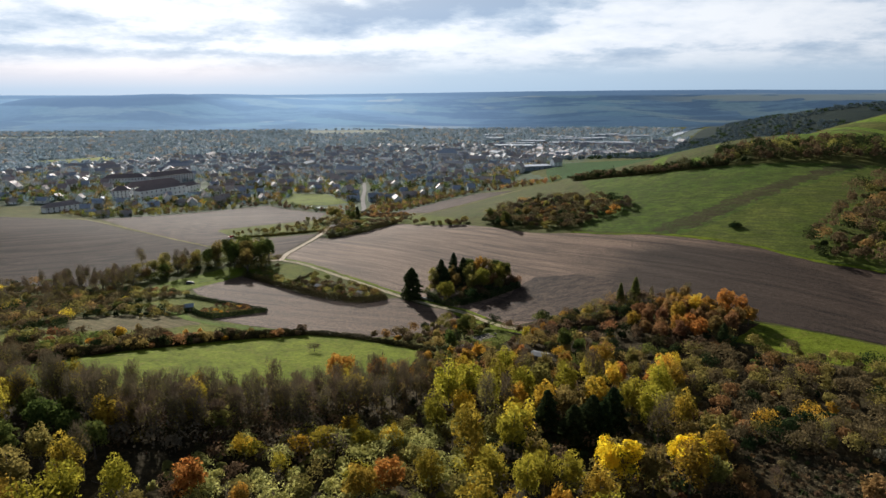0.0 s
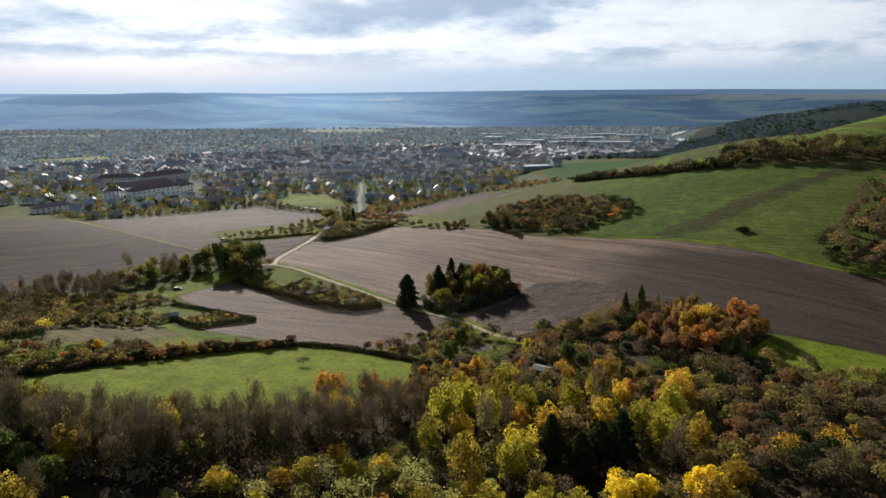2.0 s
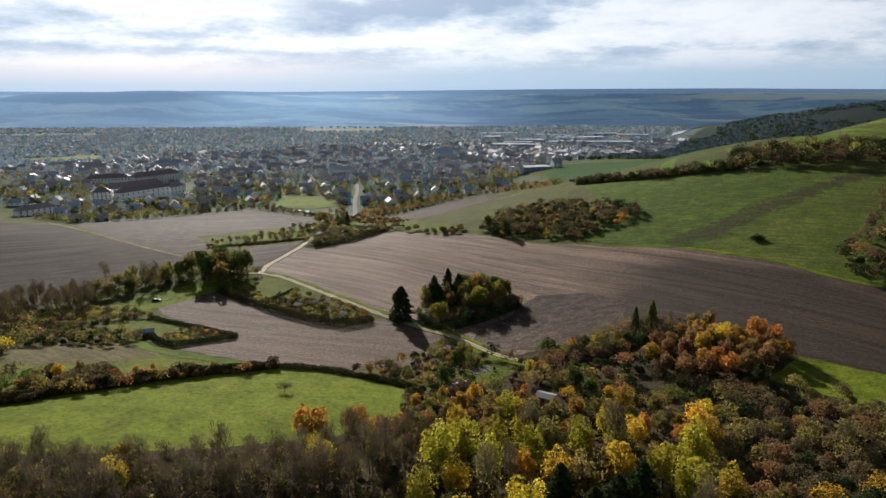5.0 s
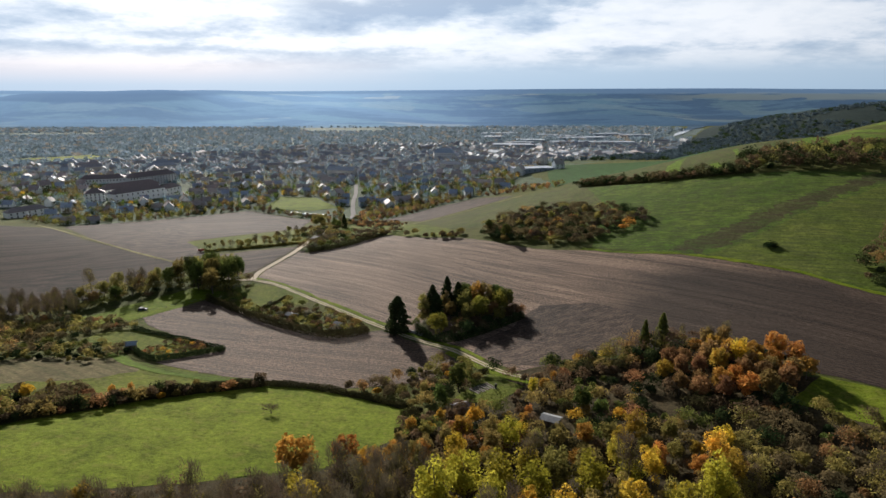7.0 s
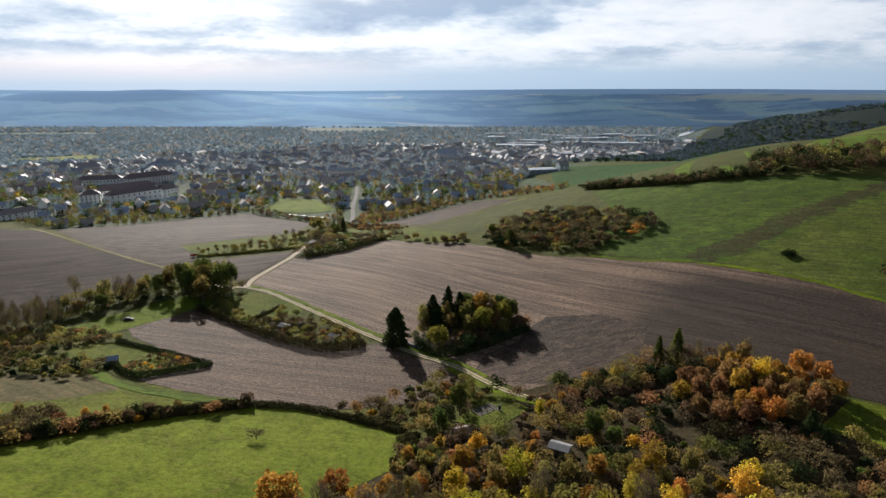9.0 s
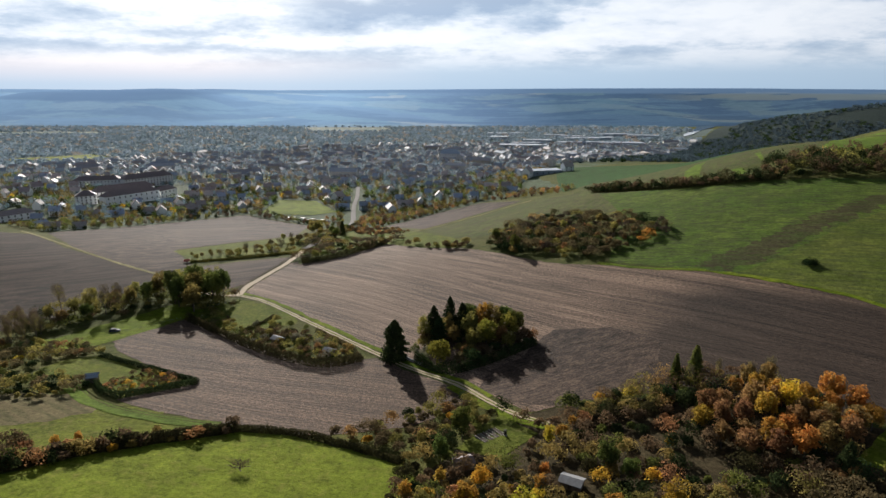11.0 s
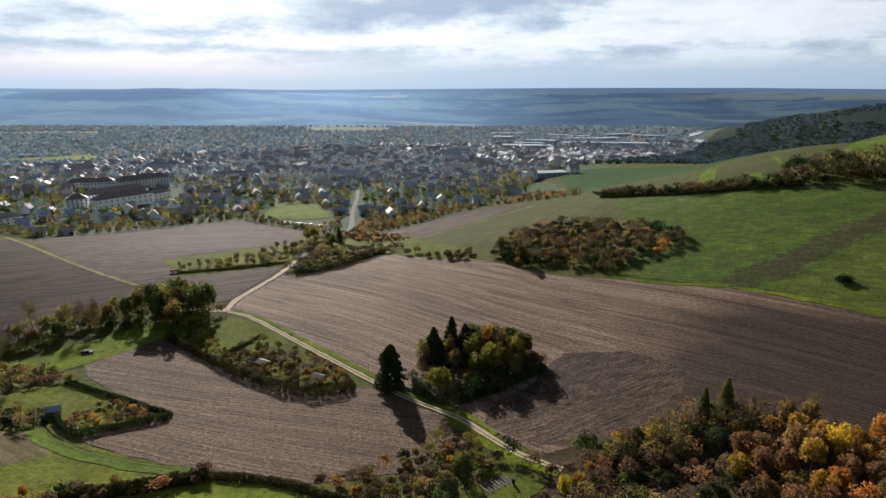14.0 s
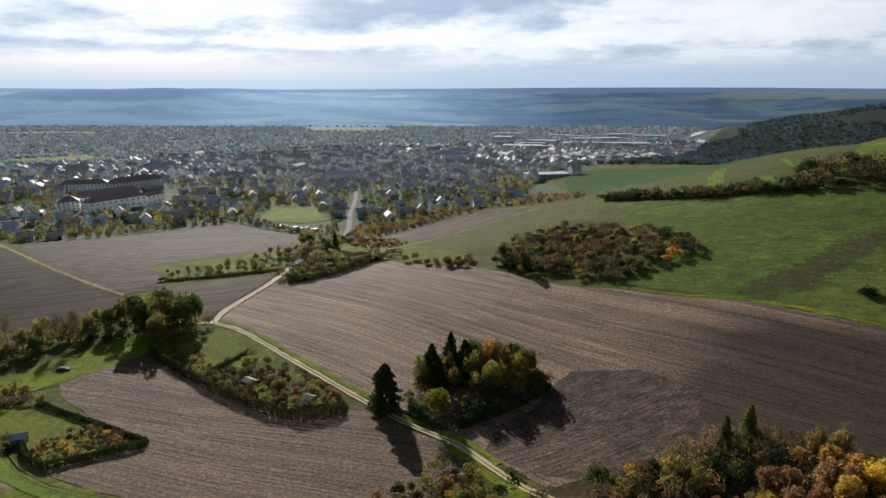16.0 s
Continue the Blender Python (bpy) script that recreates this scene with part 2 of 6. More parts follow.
M["meadow"] = turf("meadow_grass", (0.118, 0.156, 0.010), (0.176, 0.212, 0.018), (0.135, 0.112, 0.03))
M["crop"] = turf("winter_crop", (0.070, 0.126, 0.014), (0.118, 0.166, 0.024), (0.050, 0.054, 0.024), 29, 0.5)
M["crop_light"] = turf("lighter_winter_crop", (0.086, 0.126, 0.016), (0.136, 0.160, 0.028), (0.062, 0.070, 0.024), 29, 0.4)
M["crop_dull"] = turf("thin_crop", (0.070, 0.094, 0.022), (0.104, 0.118, 0.032), (0.078, 0.064, 0.036), -38, 0.25)
M["crop_bare"] = turf("bare_crop_band", (0.060, 0.082, 0.020), (0.084, 0.084, 0.028), (0.052, 0.036, 0.025), 29, 0.5)
M["crop_deep"] = turf("deep_green_crop", (0.030, 0.085, 0.020), (0.045, 0.112, 0.026), (0.035, 0.06, 0.02), -38, 0.2)
M["lime"] = turf("fresh_crop", (0.105, 0.175, 0.014), (0.15, 0.215, 0.022), (0.075, 0.11, 0.02), 10, 0.1)
M["verge"] = turf("verge_grass", (0.10, 0.152, 0.006), (0.165, 0.205, 0.012), (0.12, 0.11, 0.028))
M["lawn"] = turf("garden_lawn", (0.085, 0.118, 0.012), (0.150, 0.165, 0.022), (0.115, 0.095, 0.035))
M["olive_grass"] = turf("olive_grass", (0.095, 0.112, 0.018), (0.145, 0.165, 0.018), (0.138, 0.100, 0.045))
M["rough"] = turf("rough_grass", (0.066, 0.082, 0.018), (0.115, 0.115, 0.030), (0.085, 0.062, 0.034))
M["litter"] = turf("woodland_floor", (0.044, 0.032, 0.020), (0.070, 0.052, 0.028), (0.085, 0.055, 0.03))
M["stubble"] = turf("stubble", (0.145, 0.115, 0.06), (0.19, 0.155, 0.08), (0.075, 0.072, 0.030), 35, 0.5)
M["track"] = plain("chalky_track", (0.36, 0.29, 0.19), 0.9, 0.25, 0.5)
M["path"] = turf("grassy_path", (0.26, 0.235, 0.11), (0.33, 0.29, 0.14), (0.20, 0.20, 0.07))
M["hedge_d"] = leaves("dark_hedge_leaves", (0.070, 0.066, 0.028), (0.105, 0.096, 0.04), (0.035, 0.034, 0.015), 0.3)
M["road"] = plain("pale_asphalt", (0.20, 0.19, 0.18), 0.95, 0.2, 0.3, spec=0.05)
M["gold"] = leaves("golden_leaves", (0.52, 0.345, 0.04), (0.72, 0.49, 0.06), (0.26, 0.17, 0.03), 0.58)
M["yellow"] = leaves("bright_yellow_leaves", (0.86, 0.68, 0.03), (0.92, 0.78, 0.06), (0.6, 0.45, 0.02), 0.62, 0.0, 0.25)
M["lime_g"] = leaves("greenish_yellow_leaves", (0.26, 0.245, 0.042), (0.37, 0.335, 0.06), (0.13, 0.12, 0.025), 0.52)
M["lime_l"] = leaves("yellow_green_leaves", (0.335, 0.265, 0.034), (0.47, 0.365, 0.046), (0.16, 0.13, 0.022), 0.55)
M["olive"] = leaves("olive_leaves", (0.225, 0.19, 0.055), (0.34, 0.28, 0.085), (0.105, 0.09, 0.03), 0.5)
M["orange"] = leaves("orange_leaves", (0.44, 0.24, 0.048), (0.56, 0.33, 0.07), (0.21, 0.11, 0.03), 0.55)
M["rust"] = leaves("rust_leaves", (0.29, 0.175, 0.07), (0.39, 0.245, 0.095), (0.14, 0.085, 0.04), 0.5)
M["brown"] = leaves("brown_scrub", (0.135, 0.098, 0.053), (0.21, 0.152, 0.082), (0.062, 0.046, 0.026), 0.4)
M["grey"] = leaves("grey_green_scrub", (0.21, 0.2, 0.125), (0.37, 0.35, 0.26), (0.09, 0.09, 0.055), 0.4)
M["willow"] = leaves("grey_willow_leaves", (0.43, 0.40, 0.13), (0.52, 0.48, 0.19), (0.25, 0.23, 0.085), 0.6)
M["dark"] = leaves("dark_evergreen_leaves", (0.035, 0.052, 0.02), (0.065, 0.082, 0.03), (0.014, 0.022, 0.009), 0.25)
M["green"] = leaves("green_leaves", (0.115, 0.14, 0.035), (0.18, 0.2, 0.05), (0.045, 0.06, 0.018), 0.45)
M["twig"] = leaves("grey_brown_twigs", (0.125, 0.100, 0.066), (0.20, 0.16, 0.105), (0.065, 0.052, 0.036), 0.2)
# far and valley foliage: leaf colours paled and blued to imitate haze
M["far_w"] = leaves("hazed_far_woodland", (0.155, 0.22, 0.265), (0.195, 0.26, 0.305), (0.125, 0.175, 0.215), 0.4, 0.06, 0.6)
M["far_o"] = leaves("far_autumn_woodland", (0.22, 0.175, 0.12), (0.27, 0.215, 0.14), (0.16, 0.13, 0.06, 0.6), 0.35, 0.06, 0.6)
M["far_b"] = leaves("hazed_far_bare_woodland", (0.21, 0.235, 0.275), (0.26, 0.285, 0.325), (0.15, 0.17, 0.20), 0.4, 0.06, 0.6)
M["valley_w"] = leaves("hazed_valley_woodland", (0.19, 0.255, 0.305), (0.21, 0.275, 0.32), (0.17, 0.235, 0.285), 0.5, 0.06, 0.25)
M["valley_b"] = leaves("hazed_valley_bare_woodland", (0.21, 0.265, 0.325), (0.24, 0.29, 0.345), (0.18, 0.23, 0.29), 0.5, 0.06, 0.25)
# valley pasture and dark woods carry the same painted haze tint
M["valley_grass"] = turf("hazed_valley_pasture", (0.115, 0.155, 0.155), (0.14, 0.175, 0.165), (0.13, 0.145, 0.14))
M["valley_pale"] = turf("hazed_pale_valley_pasture", (0.17, 0.215, 0.19), (0.20, 0.24, 0.20), (0.18, 0.20, 0.17))
M["valley_d"] = leaves("hazed_dark_valley_woodland", (0.074, 0.102, 0.120), (0.086, 0.116, 0.128), (0.062, 0.088, 0.106), 0.3, 0.0, 0.3)
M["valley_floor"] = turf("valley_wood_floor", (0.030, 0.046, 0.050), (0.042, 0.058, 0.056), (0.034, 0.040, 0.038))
M["valley_o"] = leaves("hazed_valley_autumn_woodland", (0.25, 0.22, 0.185), (0.29, 0.25, 0.20), (0.19, 0.17, 0.15), 0.5, 0.06, 0.25)
M["town_ground"] = turf("garden_ground", (0.085, 0.115, 0.070), (0.11, 0.14, 0.085), (0.11, 0.115, 0.09))
M["wall"] = plain("pale_render", (0.74, 0.74, 0.74), 0.85, 0.12, 0.5, each=0.4)
M["wall_w"] = plain("white_render", (0.86, 0.86, 0.84), 0.8, 0.08, 0.4)
# tile is lightened and slate blued as well, town haze in the base colour
M["tile"] = plain("brown_roof_tile", (0.40, 0.34, 0.32), 0.7, 0.3, 0.6, each=0.7, spec=0.5)
M["tile_d"] = plain("dark_brown_tile", (0.19, 0.155, 0.15), 0.7, 0.25, 0.6, spec=0.3)
M["slate"] = plain("grey_slate", (0.30, 0.35, 0.44), 0.65, 0.25, 0.6, each=0.4, spec=0.6)
M["pane"] = plain("dark_window_glass", (0.03, 0.035, 0.04), 0.12, 0.2, 2.0, spec=0.8)
M["garden_soil"] = plain("garden_soil", (0.06, 0.045, 0.035), 0.95, 0.35, 2.0)
M["butt"] = plain("black_plastic", (0.012, 0.012, 0.013), 0.6, 0.2, 3.0)
M["stone"] = plain("pale_stone", (0.42, 0.40, 0.36), 0.9, 0.2, 1.5)
M["roof_pale"] = plain("weathered_fibre_cement", (0.21, 0.215, 0.22), 0.8, 0.3, 1.2)
M["metal"] = plain("pale_sheet_metal", (0.34, 0.38, 0.44), 0.8, 0.1, 0.2, each=0.3, spec=0.1)
M["brick"] = plain("chimney_brick", (0.22, 0.10, 0.07), 0.9, 0.3, 3.0)
M["paint_w"] = plain("white_car_paint", (0.75, 0.75, 0.74), 0.4, 0.04, 1.0, spec=0.4)
M["paint_d"] = plain("dark_car_paint", (0.03, 0.035, 0.045), 0.6, 0.1, 1.0, spec=0.08)
M["car_glass"] = plain("dusty_car_glass", (0.04, 0.05, 0.06), 0.4, 0.1, 1.0, spec=0.2)
M["rubber"] = plain("black_rubber", (0.02, 0.02, 0.02), 0.9, 0.2, 4.0)
M["red"] = plain("red_machine_paint", (0.30, 0.035, 0.02), 0.5, 0.2, 2.0)
M["wood"] = plain("weathered_boards", (0.20, 0.16, 0.12), 0.85, 0.3, 2.0)
M["bark"] = plain("grey_bark", (0.10, 0.085, 0.068), 0.95, 0.35, 1.5)


# ---- the lie of the land ----
MOUNDS = [(-150, 60, 150, 36.4), (0, 60, 120, -2.3), (150, 120, 120, 7.5), (300, 150, 150, -1.3), (170, 330, 90, 9.6), (240, 420, 90, -1.1), (190, 480, 80, 4.3), (290, 540, 110, 30.3), (130, 560, 100, 14.6), (340, 370, 120, 48.0), (400, 720, 100, -16.7), (360, 640, 100, 30.4), (640, 720, 170, 131.6), (560, 900, 150, -24.2), (250, 800, 150, 16.8), (-60, 460, 110, 1.1), (-150, 280, 120, -11.8), (20, 230, 80, -9.9), (-330, 520, 200, 1.4), (480, 400, 160, -35.0), (300, 1050, 250, 18.9), (0, 900, 250, -14.8), (580, 770, 45, -14.0)]


def ease(a, b, v):
    s = np.clip((v - a) / (b - a), 0, 1)
    return s * s * (3 - 2 * s)


def land(x, y):
    """Height of the ground: a hillside, a shelf of fields, a hill with crops, and a wide river valley."""
    x, y = np.asarray(x, float), np.asarray(y, float)
    z = 4 - 18 * ease(400, 640, y) - 50 * ease(600, 1800, y)
    for a, b, r, h in MOUNDS:
        z = z + h * np.exp(-((x - a) ** 2 + (y - b) ** 2) / (2 * r * r))
    # the hill behind the river bend
    z = z + 120 * np.exp(-((np.abs(x - 1700) / 560) ** 4 + ((y - 2050) / 300) ** 2) / 2)
    return z


def height(x, y):
    return float(land(x, y))


def far_land(x, y):
    """The plateau on the other side of the valley, with spurs, side valleys and a flat-topped outlier."""
    wob = 160 * np.sin(x / 610.0 + 0.6) + 90 * np.sin(x / 233.0)
    z = -64 + 158 * ease(2850 + wob, 4250 + wob * 0.5, y) + 7 * np.sin(x / 900.0) * ease(3600, 4300, y)
    z = z + 17 * np.sin(x / 260.0 + 0.9 * np.sin(y / 300.0)) * ease(2900, 3500, y) * (1 - ease(3800, 4300, y))
    z = z + 86 * np.exp(-(np.abs((x + 1900) / 560) ** 6 + ((y - 3420) / 250) ** 2) / 2) * (1 - 0.6 * ease(3420, 4000, y))
    return z


def mesh_object(name, verts, faces, mats, parent=None, smooth=False):
    me = bpy.data.meshes.new(name)
    me.from_pydata([tuple(v) for v in verts], [], [tuple(f) for f in faces])
    for m in (mats if isinstance(mats, (list, tuple)) else [mats]):
        me.materials.append(m)
    if smooth:
        me.polygons.foreach_set("use_smooth", [True] * len(me.polygons))
    ob = new(name, me)
    ob.parent = parent
    return ob


def sheet(name, xs, ys, rule, mat, label):
    gx, gy = np.meshgrid(xs, ys)
    z = rule(gx, gy)
    n, m = len(xs), len(ys)
    verts = np.stack([gx.ravel(), gy.ravel(), z.ravel()], -1)
    idx = np.arange(n * m).reshape(m, n)
    faces = np.stack([idx[:-1, :-1].ravel(), idx[:-1, 1:].ravel(), idx[1:, 1:].ravel(), idx[1:, :-1].ravel()], -1)
    return tagged(mesh_object(name, verts.tolist(), faces.tolist(), mat, smooth=True), label, "ground", kind="structure")


def graded(lo, hi, a, b, fine, coarse):
    out = list(np.arange(a, b + 0.1, fine))
    v, s = b, fine
    while v < hi:
        s = min(s * 1.25, coarse)
        v += s
        out.append(min(v, hi))
    v, s = a, fine
    while v > lo:
        s = min(s * 1.25, coarse)
        v -= s
        out.insert(0, max(v, lo))
    return np.array(out)


sheet("ground", graded(-3000, 3000, -340, 320, 5, 60), graded(-400, 2800, 60, 700, 5, 50), land, M["rough"], "rough autumn grass and scrub on rolling valley ground")

# far plateau: layered blue-green hills so far off that haze is painted in
mb, tb = material("hazed_far_hills")
vb = tb.coords((1, 1, 1))
cells = tb.n("ShaderNodeTexVoronoi")
cells.distance, cells.inputs["Scale"].default_value = "CHEBYCHEV", 1.0
tb.l(tb.coords((0.0030, 0.0062, 0.0), 12), cells.inputs["Vector"])
one = tb.n("ShaderNodeSeparateColor")
tb.l(cells.outputs["Color"], one.inputs[0])
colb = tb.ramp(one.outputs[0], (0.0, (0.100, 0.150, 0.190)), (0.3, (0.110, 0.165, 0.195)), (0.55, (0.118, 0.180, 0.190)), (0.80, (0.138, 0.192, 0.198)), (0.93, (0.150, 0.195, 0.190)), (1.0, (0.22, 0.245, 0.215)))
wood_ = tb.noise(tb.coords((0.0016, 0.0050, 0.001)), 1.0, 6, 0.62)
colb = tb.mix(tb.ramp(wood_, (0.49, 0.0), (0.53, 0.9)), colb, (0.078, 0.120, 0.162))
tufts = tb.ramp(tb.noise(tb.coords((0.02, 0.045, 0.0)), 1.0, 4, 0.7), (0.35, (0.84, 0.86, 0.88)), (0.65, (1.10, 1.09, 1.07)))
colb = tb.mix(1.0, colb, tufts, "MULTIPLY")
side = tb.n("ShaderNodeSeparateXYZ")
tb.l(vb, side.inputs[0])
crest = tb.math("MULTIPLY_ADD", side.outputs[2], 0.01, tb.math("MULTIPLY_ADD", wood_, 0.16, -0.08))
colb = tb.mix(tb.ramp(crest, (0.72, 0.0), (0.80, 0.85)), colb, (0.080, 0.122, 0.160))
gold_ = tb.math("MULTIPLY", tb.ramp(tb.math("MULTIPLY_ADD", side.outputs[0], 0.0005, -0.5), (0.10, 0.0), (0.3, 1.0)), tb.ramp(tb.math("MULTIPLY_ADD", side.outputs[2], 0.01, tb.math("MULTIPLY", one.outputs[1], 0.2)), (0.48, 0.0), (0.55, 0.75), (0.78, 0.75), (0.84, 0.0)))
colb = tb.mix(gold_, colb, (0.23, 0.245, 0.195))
# haze mixed over fields and woods, thicker to the left
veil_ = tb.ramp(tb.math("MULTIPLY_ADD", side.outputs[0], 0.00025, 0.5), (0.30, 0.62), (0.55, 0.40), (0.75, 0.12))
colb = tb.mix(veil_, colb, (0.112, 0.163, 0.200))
# haze brightness in the colour: bright on the sun's side, dark on the right
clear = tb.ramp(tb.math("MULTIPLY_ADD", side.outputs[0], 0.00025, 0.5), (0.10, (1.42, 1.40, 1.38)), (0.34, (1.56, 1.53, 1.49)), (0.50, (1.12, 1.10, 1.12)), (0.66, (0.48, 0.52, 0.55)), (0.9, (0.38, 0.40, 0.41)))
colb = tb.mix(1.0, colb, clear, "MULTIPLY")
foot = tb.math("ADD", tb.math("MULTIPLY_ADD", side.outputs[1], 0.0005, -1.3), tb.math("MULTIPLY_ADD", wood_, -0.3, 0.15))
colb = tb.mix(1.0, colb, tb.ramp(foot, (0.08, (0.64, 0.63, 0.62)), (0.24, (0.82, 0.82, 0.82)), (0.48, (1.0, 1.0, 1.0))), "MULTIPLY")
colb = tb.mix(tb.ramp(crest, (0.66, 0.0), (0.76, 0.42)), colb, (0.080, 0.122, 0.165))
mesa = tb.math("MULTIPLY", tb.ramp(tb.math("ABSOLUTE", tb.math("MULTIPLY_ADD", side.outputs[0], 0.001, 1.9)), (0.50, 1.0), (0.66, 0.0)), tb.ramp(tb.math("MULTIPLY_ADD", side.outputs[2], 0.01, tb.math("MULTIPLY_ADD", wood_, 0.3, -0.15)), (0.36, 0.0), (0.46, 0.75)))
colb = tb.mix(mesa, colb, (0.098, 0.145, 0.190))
# overall blue cast of the haze
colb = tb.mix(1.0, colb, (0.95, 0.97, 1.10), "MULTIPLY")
pb = tb.n("ShaderNodeBsdfPrincipled")
pb.inputs["Roughness"].default_value, pb.inputs["Specular IOR Level"].default_value = 1.0, 0.0
tb.l(colb, pb.inputs["Base Color"])
# hills give off their own colour to stand in for lit haze
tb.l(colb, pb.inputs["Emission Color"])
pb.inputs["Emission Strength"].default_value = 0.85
tb.l(pb.outputs[0], tb.n("ShaderNodeOutputMaterial").inputs[0])
M["far"] = mb
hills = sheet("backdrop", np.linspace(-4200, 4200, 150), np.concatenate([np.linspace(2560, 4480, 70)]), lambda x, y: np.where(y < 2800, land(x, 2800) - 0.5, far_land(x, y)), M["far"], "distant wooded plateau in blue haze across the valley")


# ---- parcels of land ----
from mathutils.geometry import delaunay_2d_cdt


def resample(line, step, closed=False):
    pts = [Vector(p) for p in line]
    if closed:
        pts.append(pts[0])
    out = []
    for a, b in zip(pts, pts[1:]):
        k = max(1, int(round((b - a).length / step)))
        out += [a.lerp(b, i / k) for i in range(k)]
    if not closed:
        out.append(pts[-1])
    return out


def smooth_line(line, step=4.0):
    """A curve through the corners of a line."""
    p = [Vector(q) for q in line]
    p = [p[0] * 2 - p[1]] + p + [p[-1] * 2 - p[-2]]
    out = []
    for i in range(1, len(p) - 2):
        k = max(2, int((p[i + 1] - p[i]).length / step))
        for j in range(k):
            s = j / k
            out.append(0.5 * (2 * p[i] + (p[i + 1] - p[i - 1]) * s + (2 * p[i - 1] - 5 * p[i] + 4 * p[i + 1] - p[i + 2]) * s * s + (3 * p[i] - p[i - 1] - 3 * p[i + 1] + p[i + 2]) * s ** 3))
    out.append(p[-2])
    return out


def inside(poly, x, y):
    hit = False
    j = len(poly) - 1
    for i in range(len(poly)):
        (xi, yi), (xj, yj) = poly[i][:2], poly[j][:2]
        if (yi > y) != (yj > y) and x < (xj - xi) * (y - yi) / (yj - yi) + xi:
            hit = not hit
        j = i
    return hit


def parcel(name, poly, mat, lift, label, category="field", step=6.0, ragged=0.5):
    rnd = random.Random(name + str(poly[0]))
    edge = []
    for q in resample(poly, step * 0.5, True):
        edge.append(Vector((q.x + rnd.uniform(-ragged, ragged), q.y + rnd.uniform(-ragged, ragged))))
    xs, ys = [q.x for q in edge], [q.y for q in edge]
    pts = list(edge)
    y = min(ys)
    while y < max(ys):
        x = min(xs)
        while x < max(xs):
            if inside(edge, x, y):
                pts.append(Vector((x, y)))
            x += step
        y += step
    v, _, f, *_ = delaunay_2d_cdt(pts, [], [list(range(len(edge)))], 1, 1e-4)
    arr = np.array([(q.x, q.y) for q in v])
    z = land(arr[:, 0], arr[:, 1]) + lift
    faces = []
    for tri in f:
        a, b, c = (v[i] for i in tri[:3])
        faces.append(tri if (b - a).cross(c - a) > 0 else tri[::-1])
    ob = mesh_object(name, np.column_stack([arr, z]).tolist(), faces, mat, smooth=True)
    return tagged(ob, label, category, kind="structure")


def ribbon(name, line, width, mat, lift, label, category="track", wobble=0.25, shift=0.0):
    pts = smooth_line(line)
    rnd = random.Random(name)
    verts, faces = [], []
    for i, q in enumerate(pts):
        d = (pts[min(i + 1, len(pts) - 1)] - pts[max(i - 1, 0)]).normalized()
        nrm = Vector((-d.y, d.x))
        for s in (-0.5, -0.17, 0.17, 0.5):
            u = q + nrm * (s * width + shift + rnd.uniform(-wobble, wobble) * (1 if abs(s) == 0.5 else 0.3))
            verts.append((u.x, u.y, height(u.x, u.y) + lift))
        if i:
            b = 4 * i
            faces += [(b - 4 + k, b + k, b + k + 1, b - 3 + k) for k in range(3)]
    faces = [f[::-1] for f in faces]
    return tagged(mesh_object(name, verts, faces, mat, smooth=True), label, category, kind="structure")


TRACK = [(-101, 364), (-84, 353), (-55, 324), (-36, 305), (-22, 291), (-7, 277), (7, 266), (16, 254), (24, 244), (34, 236)]
TRACK_UP = [(-101, 364), (-101, 378), (-96, 398), (-91, 418), (-89, 440), (-89, 455)]
ROAD = [(-89, 455), (-85, 482), (-79, 557), (-81, 609), (-88, 658), (-96, 717), (-104, 796), (-118, 900)]
MAIN = [(-99, 366), (-99, 380), (-93, 400), (-88, 420), (-64, 438), (-35, 460), (-12, 441), (15, 429), (32, 412), (58, 382), (83, 366), (121, 336), (148, 305), (159, 290), (170, 272), (188, 254), (215, 225),
        (190, 172), (150, 194), (121, 221), (90, 240), (62, 252), (42, 247), (29, 244), (18, 257), (9, 269), (-5, 280), (-20, 294), (-34, 308), (-53, 327), (-82, 356)]
parcel("field", MAIN, M["soil"], 0.12, "large brown ploughed field crossed by long furrows", step=7)
parcel("field", [(14, 262), (26, 251), (36, 247), (45, 250), (64, 254), (76, 268), (84, 283), (69, 300), (47, 305), (38, 296), (33, 285), (20, 276)], M["soil_d"], 0.17, "corner of the ploughed field with furrows turned across", step=6)
parcel("field", [(-30, 287), (-45, 282), (-72, 297), (-114, 330), (-137, 309), (-124, 291), (-104, 276), (-81, 262), (-99, 244.5), (-91, 240), (-80, 236.5), (-66, 232.5), (-50, 230), (-33, 227), (-6, 236), (6, 248), (14, 254), (5, 265), (-8, 275), (-23, 289)], M["soil_l"], 0.12, "brown ploughed field below the walled garden hedge")
parcel("field", [(-304, 528), (-272, 569), (-232, 618), (-193, 656), (-116, 592), (-111, 522), (-174, 458), (-147, 418), (-152, 404), (-163, 402), (-196, 425), (-241, 460)], M["soil_f"], 0.12, "harrowed brown field at the edge of the town")
parcel("field", [(-440, 560), (-308, 518), (-247, 459), (-162, 400), (-150, 390), (-162, 363), (-176, 322), (-190, 301), (-260, 270), (-420, 330)], M["soil_g"], 0.12, "wide brown ploughed field beside a grassy path")
parcel("field", [(-147, 412), (-117, 426), (-93, 434), (-96, 412), (-104, 380), (-113, 372), (-128, 388), (-146, 402)], M["soil_f"], 0.12, "small triangle of harrowed brown soil beside a track")
parcel("field", [(-48, 563), (-4, 634), (40, 669), (74, 633), (25, 574), (-14, 519)], M["soil_f"], 0.12, "narrow ploughed field below the last houses")
